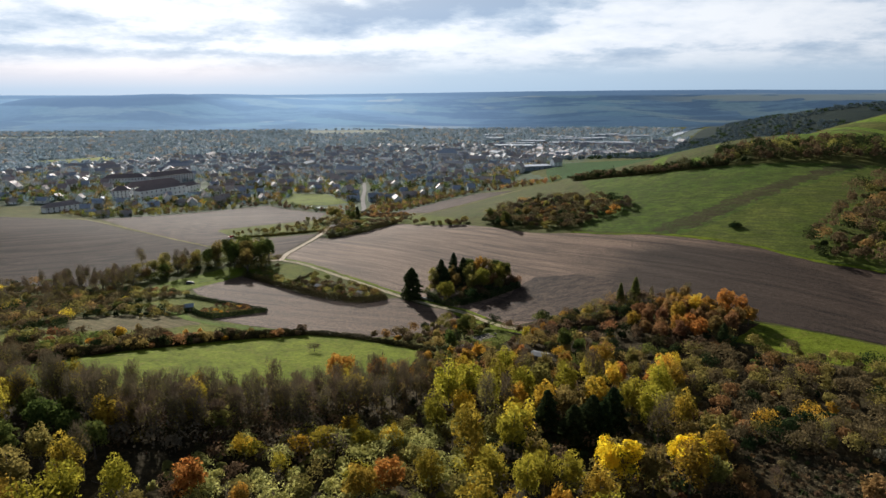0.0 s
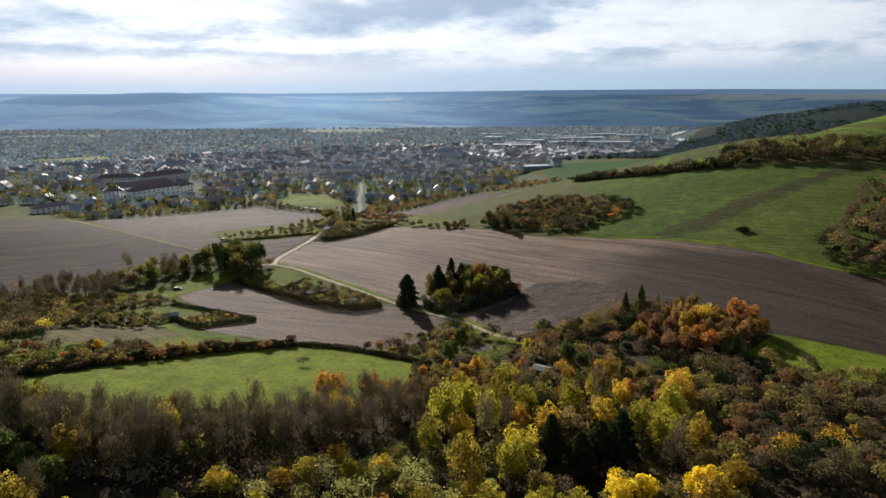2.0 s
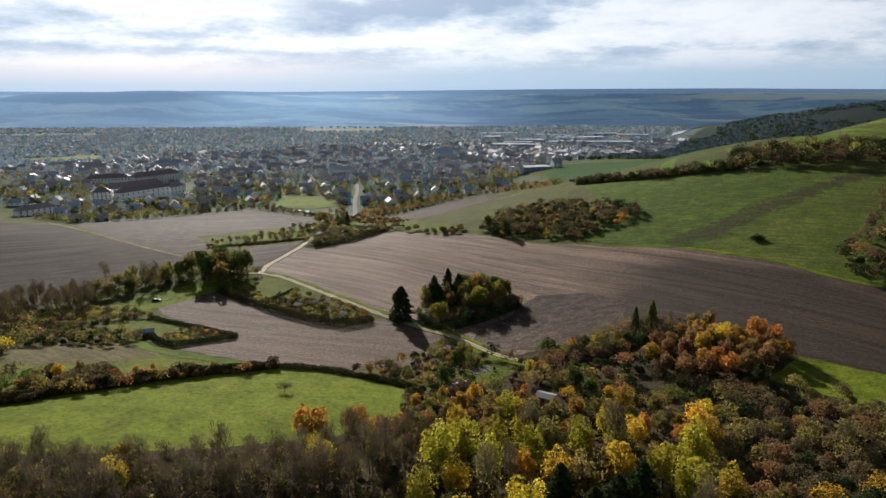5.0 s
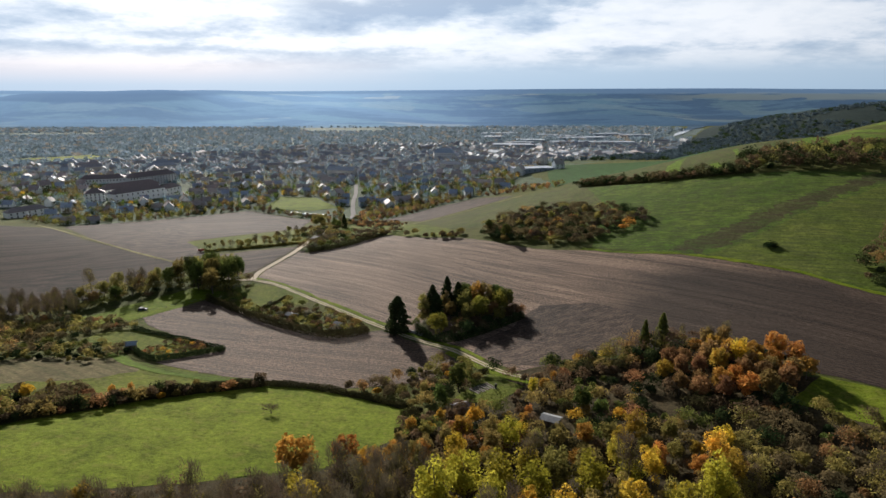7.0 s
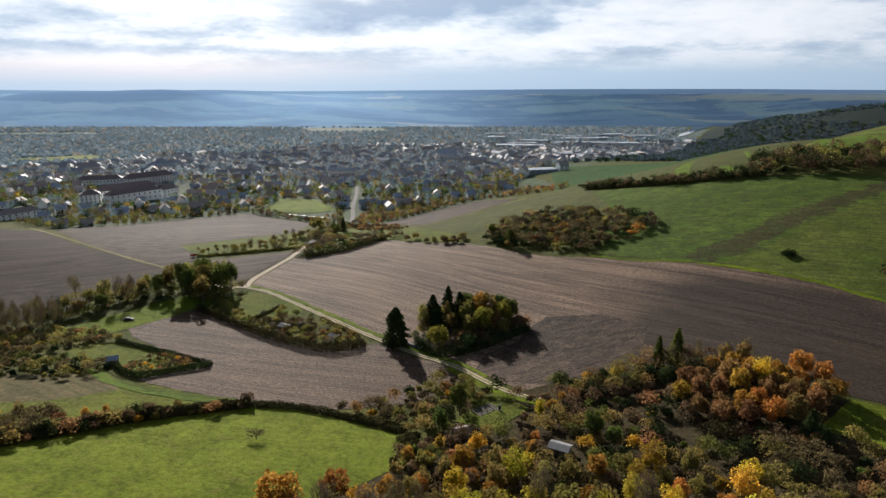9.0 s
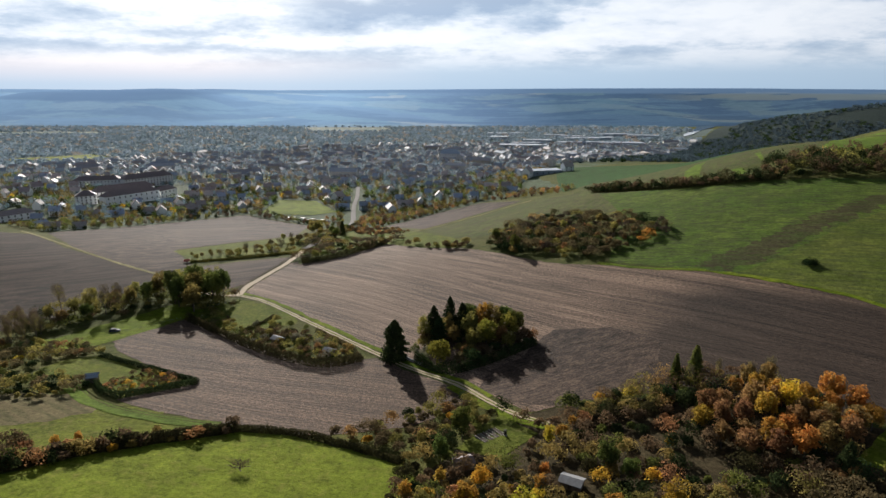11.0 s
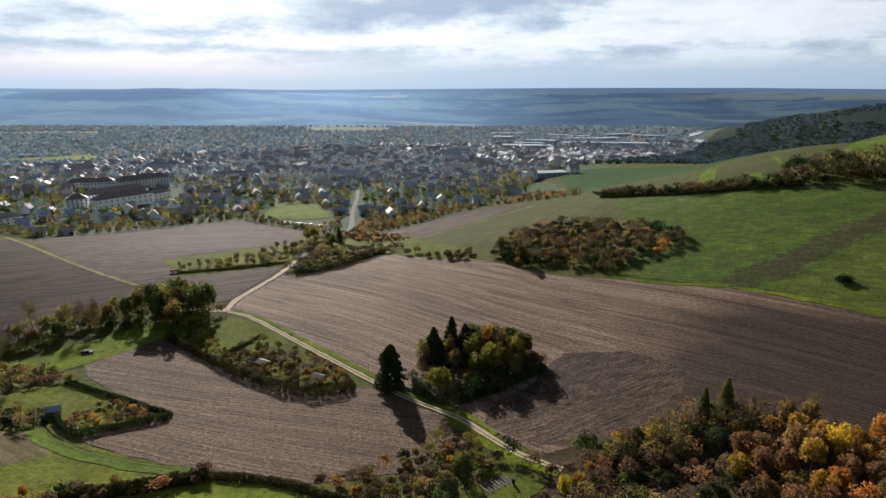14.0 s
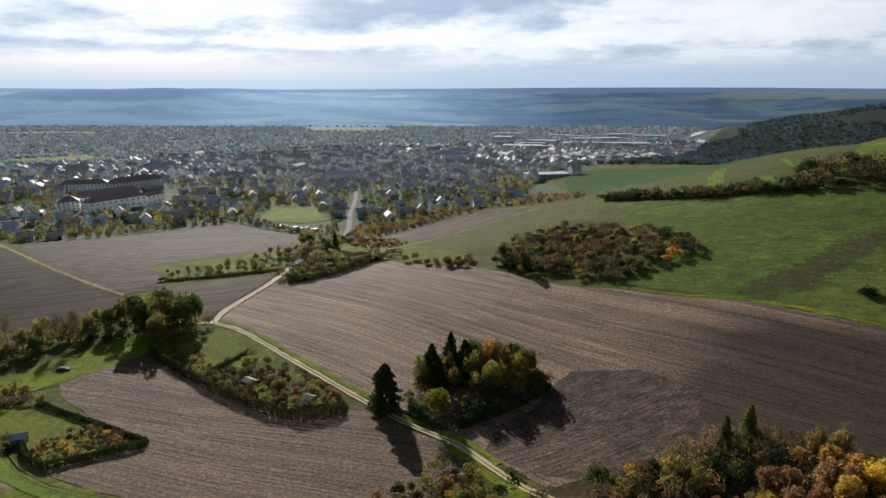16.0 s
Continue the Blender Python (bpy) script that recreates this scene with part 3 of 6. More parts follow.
parcel("orchard_grass", [(-173, 454), (-147, 482), (-101, 518), (-90, 450), (-120, 436), (-149, 425)], M["lawn"], 0.14, "bright green orchard grass between ploughed fields", "grass")
parcel("vineyard", [(-12, 509), (29, 555), (87, 616), (125, 575), (117, 500), (112, 455), (67, 486), (27, 455), (6, 462)], M["crop_dull"], 0.12, "dull green sown strip beside a straight path")
HILL = [(85, 370), (122, 336), (149, 305), (160, 289), (171, 271), (190, 252), (235, 235), (310, 290), (340, 370), (285, 398), (253, 414), (225, 433), (193, 450), (160, 474), (130, 514), (118, 535), (114, 469), (110, 436)]
parcel("field", HILL, M["crop"], 0.12, "green winter crop on the sloping hill", step=6)
parcel("field", [(118, 347), (145, 356), (185, 375), (225, 391), (262, 405), (274, 399), (222, 376), (187, 361), (153, 341), (131, 332)], M["crop_bare"], 0.16, "brownish thin band of crop across the hill", step=4, ragged=3.0)
parcel("field", [(131, 330), (155, 338), (189, 358), (224, 372), (278, 396), (330, 370), (305, 300), (235, 244), (192, 254), (173, 272), (161, 290), (150, 306)], M["crop_light"], 0.17, "lighter green crop on the near slope of the hill", step=6, ragged=1.2)
parcel("field", [(122, 590), (150, 536), (186, 484), (225, 504), (265, 500), (287, 530), (313, 577), (390, 690), (404, 722), (330, 802), (258, 855), (223, 905), (165, 985), (137, 806)], M["crop_dull"], 0.12, "sown green and brown slope behind the hedge", step=9)
parcel("field", [(112, 640), (143, 668), (182, 640), (218, 612), (250, 618), (282, 628), (330, 640), (385, 690), (400, 724), (332, 806), (260, 858), (224, 908), (165, 988), (136, 806)], M["crop_deep"], 0.2, "darker green crop on the lower slope", step=9)
parcel("field", [(172, 508), (180, 500), (197, 540), (221, 590), (208, 578), (188, 545)], M["lime"], 0.24, "bright green strip across the sown slope", step=6)
parcel("field", [(228, 513), (233, 519), (256, 570), (250, 567)], M["lime"], 0.24, "short bright green strip on the sown slope", step=4)
parcel("field", [(193, 468), (199, 466), (209, 501), (202, 501)], M["lime"], 0.24, "bright green wedge of crop behind the hedge", step=4)
parcel("field", [(313, 577), (287, 542), (284, 524), (290, 511), (345, 498), (470, 540), (530, 690), (480, 724), (410, 718)], M["lime"], 0.2, "bright lime green young crop on the hilltop", step=8)
MEADOW = [(-140, 148), (-120, 169), (-105, 186), (-95, 196.5), (-86, 205.5), (-75, 214), (-65, 220), (-57, 226), (-47, 227.5), (-36, 225), (-21, 219), (-8, 212), (-2, 202), (-14, 186), (-26, 172), (-51, 160), (-75, 152), (-130, 140)]
parcel("meadow", MEADOW, M["meadow"], 0.14, "sunlit green meadow above the wood", "meadow")
parcel("meadow", [(104, 206), (121, 219), (136, 205), (150, 191), (185, 168), (190, 130), (150, 165), (135, 174), (120, 189)], M["meadow"], 0.14, "green meadow strip below the ploughed field", "meadow")
parcel("stubble_field", [(-160, 204), (-118, 252), (-106, 243), (-94, 240), (-64, 231), (-60, 228), (-75, 215), (-86, 206.5), (-105, 187), (-128, 166), (-170, 175)], M["olive_grass"], 0.12, "rough olive grass behind the long hedge", "field", ragged=1.5)
parcel("stubble_field", [(-160, 238), (-134, 247), (-112, 247), (-99, 234), (-104, 230), (-108, 226), (-117, 221), (-140, 213)], M["stubble"], 0.17, "pale stubble rows beside the garden", "field", ragged=1.5)
parcel("garden_grass", [(-127, 285), (-102, 272), (-82, 261), (-99, 247), (-112, 256), (-118, 262), (-134, 263), (-140, 270), (-136, 280)], M["lawn"], 0.18, "grass of a hedged allotment garden", "grass")
parcel("garden_grass", [(-164, 300), (-156, 303), (-150, 316), (-142, 328), (-128, 352), (-108, 342), (-115, 331), (-121, 318), (-134, 298), (-139, 291), (-153, 293)], M["verge"], 0.18, "bright grass under old trees", "grass")
parcel("garden_grass", [(-31, 290), (-44, 284), (-72, 299), (-113, 333), (-110, 345), (-99, 361), (-80, 349), (-52, 321)], M["rough"], 0.18, "rough garden ground with bushes", "grass")
parcel("garden_grass", [(-76, 306), (-112, 334), (-110, 345), (-99, 360), (-80, 348), (-62, 329)], M["lawn"], 0.23, "green garden lawn between track and hedge", "grass", ragged=1.5)
parcel("garden_grass", [(6, 222), (20, 243), (30, 231), (18, 217)], M["lawn"], 0.2, "small green kitchen garden lawn", "grass")
parcel("garden_grass", [(-84, 418), (-70, 424), (-58, 434), (-36, 462), (-10, 443), (4, 436), (16, 432), (14, 452), (-14, 500), (-34, 524), (-70, 566), (-92, 560), (-86, 470)], M["lawn"], 0.16, "uneven grass round the junction of track and road", "grass", ragged=1.5)
parcel("garden_grass", [(-182, 668), (-190, 765), (-146, 758), (-106, 674), (-130, 655)], M["verge"], 0.5, "bright green lawn at the edge of town", "grass")
parcel("wood_floor", [(-210, 60), (-150, 152), (-75, 152), (-26, 170), (-4, 200), (4, 220), (30, 244), (60, 250), (120, 218), (106, 206), (134, 172), (185, 130), (200, 50)], M["litter"], 0.07, "dark leaf litter under the wood", "ground", step=8)
ribbon("verge", TRACK[:8], 2.2, M["verge"], 0.20, "bright grass verge along the farm track", "verge", 0.6, 3.0)
# darker strip laid where the bank's shade falls between track and verge
ribbon("verge", TRACK[:8], 1.2, M["rough"], 0.19, "strip of rough grass darkened as the shaded bank beside the track", "verge", 0.4, 1.7)
ribbon("verge", TRACK[6:], 3.0, M["verge"], 0.20, "grass verge along the farm track", "verge", 0.5, -2.6)
ribbon("track", TRACK, 2.3, M["track"], 0.27, "pale chalky farm track with worn ruts")
ribbon("verge", TRACK, 0.55, M["verge"], 0.30, "worn grass strip between the ruts", "verge", 0.12)
ribbon("track", TRACK_UP, 3.2, M["track"], 0.27, "pale chalky farm track")
ribbon("verge", TRACK_UP[:5], 1.6, M["litter"], 0.22, "dark overgrown ditch beside the track", "verge", 0.4, 3.0)
ribbon("track", [(-101, 364), (-112, 364), (-124, 372), (-150, 393)], 3.2, M["track"], 0.25, "pale farm track end")
ribbon("track", [(-330, 537), (-308, 518), (-240, 458), (-195, 423), (-160, 400)], 2.2, M["path"], 0.24, "straight pale grassy path between two fields")
ribbon("road", ROAD, 4.6, M["road"], 0.7, "pale narrow road into the town", "road", 0.1)
ribbon("track", [(-60, 474), (-31, 500), (-17, 511), (6, 536), (42, 580), (80, 620)], 2.4, M["path"], 0.25, "straight pale path along the sown strip")
ribbon("verge", [(80, 371), (100, 352), (122, 336), (149, 305), (160, 289), (171, 271), (190, 252)], 2.4, M["verge"], 0.24, "bright grass bank at the field edge", "verge", 0.8)
ribbon("verge", [(-120, 255), (-110, 245), (-98, 237.5), (-87, 233.5), (-74, 230.5), (-62, 230)], 4.8, M["lime"], 0.26, "bright green grassy lane", "verge", 0.5)
for off_ in (0.2, 1.7):
    ribbon("track", [(-118, 255), (-110, 247), (-98, 238.5), (-87, 234.5), (-74, 231.5), (-62, 230.5)], 0.6, M["rough"], 0.29, "worn brown rut along the grassy lane", "track", 0.2, off_)
parcel("town_ground", [(-560, 640), (-400, 640), (-372, 600), (-305, 532), (-270, 572), (-230, 622), (-194, 660), (-118, 598), (-112, 580), (-60, 566), (-46, 570), (-4, 640), (40, 674), (100, 690), (130, 650), (120, 860), (200, 930), (330, 1090), (560, 1500), (1000, 2330), (900, 2790), (-2900, 2790), (-2900, 1500), (-760, 1000)], M["town_ground"], 0.05, "dark garden ground and lanes between the houses", "ground", step=32, ragged=3)
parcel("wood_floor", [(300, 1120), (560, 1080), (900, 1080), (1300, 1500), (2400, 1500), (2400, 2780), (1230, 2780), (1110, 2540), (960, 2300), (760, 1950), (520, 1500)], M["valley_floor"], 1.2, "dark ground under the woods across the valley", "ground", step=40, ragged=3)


# ---- trees and bushes ----
def raw_mesh(name, verts, quads, mats):
    """A mesh straight from arrays of corners and four-sided faces."""
    me = bpy.data.meshes.new(name)
    me.vertices.add(len(verts))
    me.vertices.foreach_set("co", np.asarray(verts, np.float32).ravel())
    k = len(quads)
    me.loops.add(4 * k)
    me.loops.foreach_set("vertex_index", np.asarray(quads, np.int32).ravel())
    me.polygons.add(k)
    me.polygons.foreach_set("loop_start", np.arange(0, 4 * k, 4, dtype=np.int32))
    me.polygons.foreach_set("loop_total", np.full(k, 4, np.int32))
    me.materials.append(mats)
    me.update(calc_edges=True)
    return me


def sprays(rng, pos, out, size, spread=0.30, slim=1.0):
    """Leaf sprays: small bent rhombs at pos, that face out or any other way."""
    n = len(pos)
    nrm = out * (1 - spread) + rng.normal(size=(n, 3)) * spread
    nrm /= np.linalg.norm(nrm, axis=1)[:, None] + 1e-9
    ref = rng.normal(size=(n, 3))
    u = np.cross(nrm, ref)
    u /= np.linalg.norm(u, axis=1)[:, None] + 1e-9
    v = np.cross(nrm, u)
    s = (size * rng.uniform(0.6, 1.35, n))[:, None]
    a, b = u * s * 0.62, v * s * 0.5 * slim
    skew = u * s * rng.uniform(-0.3, 0.3, (n, 1))
    verts = np.stack([pos - a, pos + b + skew, pos + a, pos - b + skew], 1).reshape(-1, 3)
    return verts, np.arange(4 * n).reshape(n, 4)


def lobed(rng, centre, radii, lobes, n, lobe_size=0.45, low=0.0):
    """Points and outward directions on a crown of overlapping lobes."""
    d = rng.normal(size=(lobes, 3))
    d /= np.linalg.norm(d, axis=1)[:, None]
    d[:, 2] = np.where(d[:, 2] < low, np.abs(d[:, 2]) * 0.6 + low, d[:, 2])
    lc = d * rng.uniform(0.35, 0.72, (lobes, 1))
    lr = rng.uniform(0.7, 1.3, lobes) * lobe_size
    pick = rng.integers(0, lobes, n)
    o = rng.normal(size=(n, 3))
    o /= np.linalg.norm(o, axis=1)[:, None]
    o[:, 2] = np.where(o[:, 2] < -0.6, -o[:, 2], o[:, 2])
    p = lc[pick] + o * (lr[pick] * rng.uniform(0.72, 1.06, n))[:, None]
    return np.asarray(centre) + p * np.asarray(radii), o


def stick(a, b, r0, r1, sides=5):
    a, b = np.asarray(a, float), np.asarray(b, float)
    d = b - a
    d = d / (np.linalg.norm(d) + 1e-9)
    ref = np.array([1.0, 0, 0]) if abs(d[0]) < 0.8 else np.array([0, 1.0, 0])
    u = np.cross(d, ref)
    u /= np.linalg.norm(u)
    v = np.cross(d, u)
    ang = np.arange(sides) * 2 * np.pi / sides
    ring = np.cos(ang)[:, None] * u + np.sin(ang)[:, None] * v
    verts = np.concatenate([a + ring * r0, b + ring * r1])
    quads = [(i, (i + 1) % sides, sides + (i + 1) % sides, sides + i) for i in range(sides)]
    return verts, quads


def gather(parts):
    vs, qs, o = [], [], 0
    for v, q in parts:
        vs.append(np.asarray(v))
        qs.append(np.asarray(q) + o)
        o += len(v)
    return np.concatenate(vs), np.concatenate(qs)


def limbs(rng, tall, r, fork=0.35, count=7, reach=0.3, sides=6):
    """A tapered trunk that leans a little, with limbs that rise from it."""
    lean = rng.uniform(-0.04, 0.04, 2) * tall
    pts = [np.array([lean[0] * s * s, lean[1] * s * s, tall * s * 0.86]) for s in (0, 0.3, 0.6, 1.0)]
    rad = [r, r * 0.75, r * 0.5, r * 0.18]
    out = [stick(pts[i] - (np.array([0, 0, 0.5]) if i == 0 else 0), pts[i + 1], rad[i], rad[i + 1], sides) for i in range(3)]
    tips = []
    for k in range(count):
        s = fork + (0.8 - fork) * k / count
        i = min(2, int(s * 3))
        a = pts[i] + (pts[i + 1] - pts[i]) * (s * 3 - i)
        ang = k * 2.4 + rng.uniform(-0.5, 0.5)
        length = reach * tall * rng.uniform(0.7, 1.1) * (1.15 - s * 0.6)
        b = a + np.array([math.cos(ang) * length, math.sin(ang) * length, length * rng.uniform(0.6, 1.1)])
        out.append(stick(a, b, r * 0.38 * (1.1 - s), r * 0.08, 4))
        tips.append((a, b))
    return out, tips


class Kind:
    """A thing built once and then set down many times."""

    def __init__(self, ob):
        self.ob, self.used = ob, False

    def put(self, x, y, turn=0.0, scale=(1, 1, 1), sink=0.0, z=None):
        base = Matrix.Translation((x, y, (height(x, y) if z is None else z) - sink)) @ Matrix.Rotation(turn, 4, "Z")
        if not self.used:
            self.used = True
            self.ob.matrix_basis = base
            return self.ob
        return copy_thing(self.ob, base @ Matrix.Diagonal((*scale, 1)))


def leafy_tree(seed, leaf, tall, wide, n, size, label, category="tree", lobes=14, start=0.10, lobe_size=0.45, name="tree"):
    rng = np.random.default_rng(seed)
    root = tagged(new(name), label, category)
    wood, tips = limbs(rng, tall, tall * 0.018 + 0.05, 0.3, 7, wide / tall * 0.5)
    v, q = gather(wood)
    new("trunk", raw_mesh("trunk", v, q, M["bark"])).parent = root
    mid = tall * (start + 1) / 2
    p, o = lobed(rng, (0, 0, mid), (wide / 2, wide / 2, tall * (1 - start) / 2), lobes, n, lobe_size, -0.8)
    v, q = sprays(rng, p, o, size)
    new("crown", raw_mesh("crown", v, q, leaf)).parent = root
    return Kind(root)


def bare_tree(seed, tall, wide, label, n=900, leaf=None, rest=0):
    rng = np.random.default_rng(seed)
    root = tagged(new("bare_tree"), label, "tree")
    wood, tips = limbs(rng, tall, tall * 0.011 + 0.05, 0.3, 10, wide / tall * 0.55, 5)
    for a, b in tips:
        for _ in range(3):
            s = rng.uniform(0.3, 0.9)
            c = a + (b - a) * s
            d = c + (b - a) * 0.5 * rng.uniform(0.5, 1.0) + rng.normal(size=3) * wide * 0.07
            wood.append(stick(c, d, 0.05, 0.015, 3))
    v, q = gather(wood)
    new("trunk", raw_mesh("trunk", v, q, M["bark"])).parent = root
    p, o = lobed(rng, (0, 0, tall * 0.66), (wide / 2, wide / 2, tall * 0.38), 12, n, 0.5, -0.9)
    up = np.column_stack([rng.normal(size=n) * 0.35, rng.normal(size=n) * 0.35, np.ones(n)])
    up += o * 0.5
    up /= np.linalg.norm(up, axis=1)[:, None]
    side = np.cross(up, rng.normal(size=(n, 3)))
    side /= np.linalg.norm(side, axis=1)[:, None]
    ln, wd = rng.uniform(0.4, 0.95, (n, 1)), rng.uniform(0.03, 0.055, (n, 1))
    v = np.stack([p - side * wd, p + side * wd, p + up * ln * 2 + side * wd * 0.3, p + up * ln * 2 - side * wd * 0.3], 1).reshape(-1, 3)
    new("twig_crown", raw_mesh("twig_crown", v, np.arange(4 * n).reshape(n, 4), M["twig"])).parent = root
    if rest:
        p, o = lobed(rng, (0, 0, tall * 0.6), (wide / 2, wide / 2, tall * 0.36), 9, rest, 0.5, -0.9)
        v, q = sprays(rng, p, o, 0.38)
        new("leaf_crown", raw_mesh("leaf_crown", v, q, leaf)).parent = root
    return Kind(root)


def conifer(seed, leaf, tall, wide, label, n=1800, size=0.5, start=0.06, power=0.85, tiers=0, lump=0.0):
    rng = np.random.default_rng(seed)
    root = tagged(new("conifer"), label, "tree")
    v, q = stick((0, 0, -0.5), (0, 0, tall * 0.97), tall * 0.016 + 0.04, 0.03, 6)
    new("trunk", raw_mesh("trunk", v, q, M["bark"])).parent = root
    tiers = tiers or max(8, int(tall * 1.4))
    s = (rng.integers(0, tiers, n) + rng.uniform(0, 0.5, n)) / tiers
    ang = rng.uniform(0, 2 * np.pi, n)
    reach = (1 - s) ** power * (0.8 + 0.2 * np.sin(ang * 5 + s * 40)) * wide / 2 * (1 + lump * np.sin(ang * 3 + 7 * s) * np.cos(s * 17 + ang * 2))
    rr = reach * np.sqrt(rng.uniform(0.25, 1.0, n))
    z = tall * (start + (1 - start) * s) - rr * 0.35 + 0.2
    p = np.column_stack([np.cos(ang) * rr, np.sin(ang) * rr, z])
    o = np.column_stack([np.cos(ang), np.sin(ang), np.full(n, 0.5)])
    v, q = sprays(rng, p, o, size, 0.5)
    new("crown", raw_mesh("crown", v, q, leaf)).parent = root
    return Kind(root)


def bush(seed, leaf, tall, wide, n, size, label, category="bush", lobes=12):
    """A shrub: leaf sprays on lobes that reach down to the ground."""
    rng = np.random.default_rng(seed)
    p, o = lobed(rng, (0, 0, tall * 0.42), (wide / 2, wide / 2, tall * 0.55), lobes, n, 0.5, -0.2)
    p[:, 2] = np.maximum(p[:, 2], 0.05)
    v, q = sprays(rng, p, o, size)
    return Kind(tagged(new("bush", raw_mesh("bush", v, q, leaf)), label, category))


def hedge(line, wide, tall, leaf, label, seed=0, size=0.45, per=70, uneven=0.35, name="hedge", flat=False):
    """A hedge along a line: foliage over a row of stems."""
    rng = np.random.default_rng(seed + 77)
    pts = smooth_line(line, 2.0) if not flat else resample(line, 2.0)
    root = tagged(new(name), label, "hedge")
    P, O, stems = [], [], []
    for i, q in enumerate(pts[:-1]):
        d = pts[i + 1] - q
        ln = d.length
        d = d / max(ln, 1e-6)
        nrm = Vector((-d.y, d.x))
        k = max(4, int(per * 2.4 * ln / 2.0))
        bump = 1 + uneven * float(noise.noise((q.x * 0.16, q.y * 0.16, seed))) * 1.6 + uneven * rng.uniform(-0.4, 0.4)
        w_, h_ = wide * (0.75 + 0.25 * bump), tall * max(0.35, bump)
        s, ang = rng.uniform(0, ln, k), rng.uniform(0, np.pi, k)
        rad = rng.uniform(0.75, 1.05, k)
        if flat:
            c, t = np.clip(np.cos(ang) * 1.5, -1, 1), np.clip(np.sin(ang) * 1.5, 0, 1)
        else:
            c, t = np.cos(ang), np.sin(ang)
        off, z = c * rad * w_ / 2, np.abs(t) * rad * h_
        low = rng.uniform(0, 1, k) < 0.3
        z = np.where(low, z * rng.uniform(0.1, 1, k), z)
        x, y = q.x + d.x * s + nrm.x * off, q.y + d.y * s + nrm.y * off
        P.append(np.column_stack([x, y, land(x, y) + z]))
        O.append(np.column_stack([nrm.x * c, nrm.y * c, t]))
        stems.append(stick((q.x, q.y, height(q.x, q.y) - 0.3), (q.x + rng.uniform(-0.3, 0.3), q.y, height(q.x, q.y) + h_ * 0.6), 0.09, 0.04, 4))
    v, f = sprays(rng, np.concatenate(P), np.concatenate(O), size)
    new("foliage", raw_mesh("foliage", v, f, leaf)).parent = root
    v, f = gather(stems)
    base = tagged(new("woody_base", raw_mesh("woody_base", v, f, M["bark"])), kind="stuff")
    base.parent = root
    return root


def scatter(poly, gap, seed, keep=1.0, clear=()):
    """Places in an outline, no two nearer than about gap."""
    rnd = random.Random(seed)
    xs, ys = [p[0] for p in poly], [p[1] for p in poly]
    out, grid = [], {}
    tries = int((max(xs) - min(xs)) * (max(ys) - min(ys)) / gap ** 2 * 9)
    for _ in range(tries):
        x, y = rnd.uniform(min(xs), max(xs)), rnd.uniform(min(ys), max(ys))
        if not inside(poly, x, y) or any(inside(c, x, y) for c in clear):
            continue
        cx, cy = int(x // gap), int(y // gap)
        if any((x - a) ** 2 + (y - b) ** 2 < gap * gap for i in (-1, 0, 1) for j in (-1, 0, 1) for a, b in grid.get((cx + i, cy + j), ())):
            continue
        grid.setdefault((cx, cy), []).append((x, y))
        if rnd.random() < keep:
            out.append((x, y))
    return out


def plant(places, kinds, seed, lo=0.8, hi=1.2, sink=0.0):
    rnd = random.Random(seed)
    for x, y in places:
        s = rnd.uniform(lo, hi)
        rnd.choice(kinds).put(x, y, rnd.uniform(0, 6.28), (s * rnd.uniform(0.85, 1.15), s * rnd.uniform(0.85, 1.15), s * rnd.uniform(0.88, 1.12)), sink)


def thicket(name, places, mix, tall, seed, label, cards=150, size=0.6, broad=0.85, category="scrub"):
    """Growth that nobody could count: all plants of one leaf in ONE mesh, kind stuff. mix: leaf names and their shares."""
    rng = np.random.default_rng(seed)
    c = np.array(places, float)
    pick = rng.choice(len(mix), len(c), p=np.array([m[1] for m in mix], float) / sum(m[1] for m in mix))
    for j, (leaf, _) in enumerate(mix):
        d = c[pick == j]
        n = len(d)
        if not n:
            continue
        h = tall * rng.uniform(0.5, 1.6, n)
        wd = h * broad * rng.uniform(0.75, 1.25, n)
        lobes = 6
        lc = rng.normal(size=(n, lobes, 3))
        lc /= np.linalg.norm(lc, axis=2)[:, :, None]
        lc[:, :, 2] = np.abs(lc[:, :, 2]) * 0.9 - 0.25
        lc *= rng.uniform(0.3, 0.68, (n, lobes, 1))
        i = np.repeat(np.arange(n), cards)
        k = rng.integers(0, lobes, n * cards)
        o = rng.normal(size=(n * cards, 3))
        o /= np.linalg.norm(o, axis=1)[:, None]
        o[:, 2] = np.where(o[:, 2] < -0.5, -o[:, 2], o[:, 2])
        p = lc[i, k] + o * (rng.uniform(0.40, 0.57, n * cards) * (0.8 + 0.4 * (k % 3) / 2))[:, None]
        x, y = d[i, 0] + p[:, 0] * wd[i], d[i, 1] + p[:, 1] * wd[i]
        z = land(d[:, 0], d[:, 1])[i] + np.maximum(0.05, h[i] * (0.46 + 0.56 * p[:, 2]))
        v, q = sprays(rng, np.column_stack([x, y, z]), o, size)
        tagged(new(name, raw_mesh(name, v, q, M[leaf])), label, category, kind="stuff")


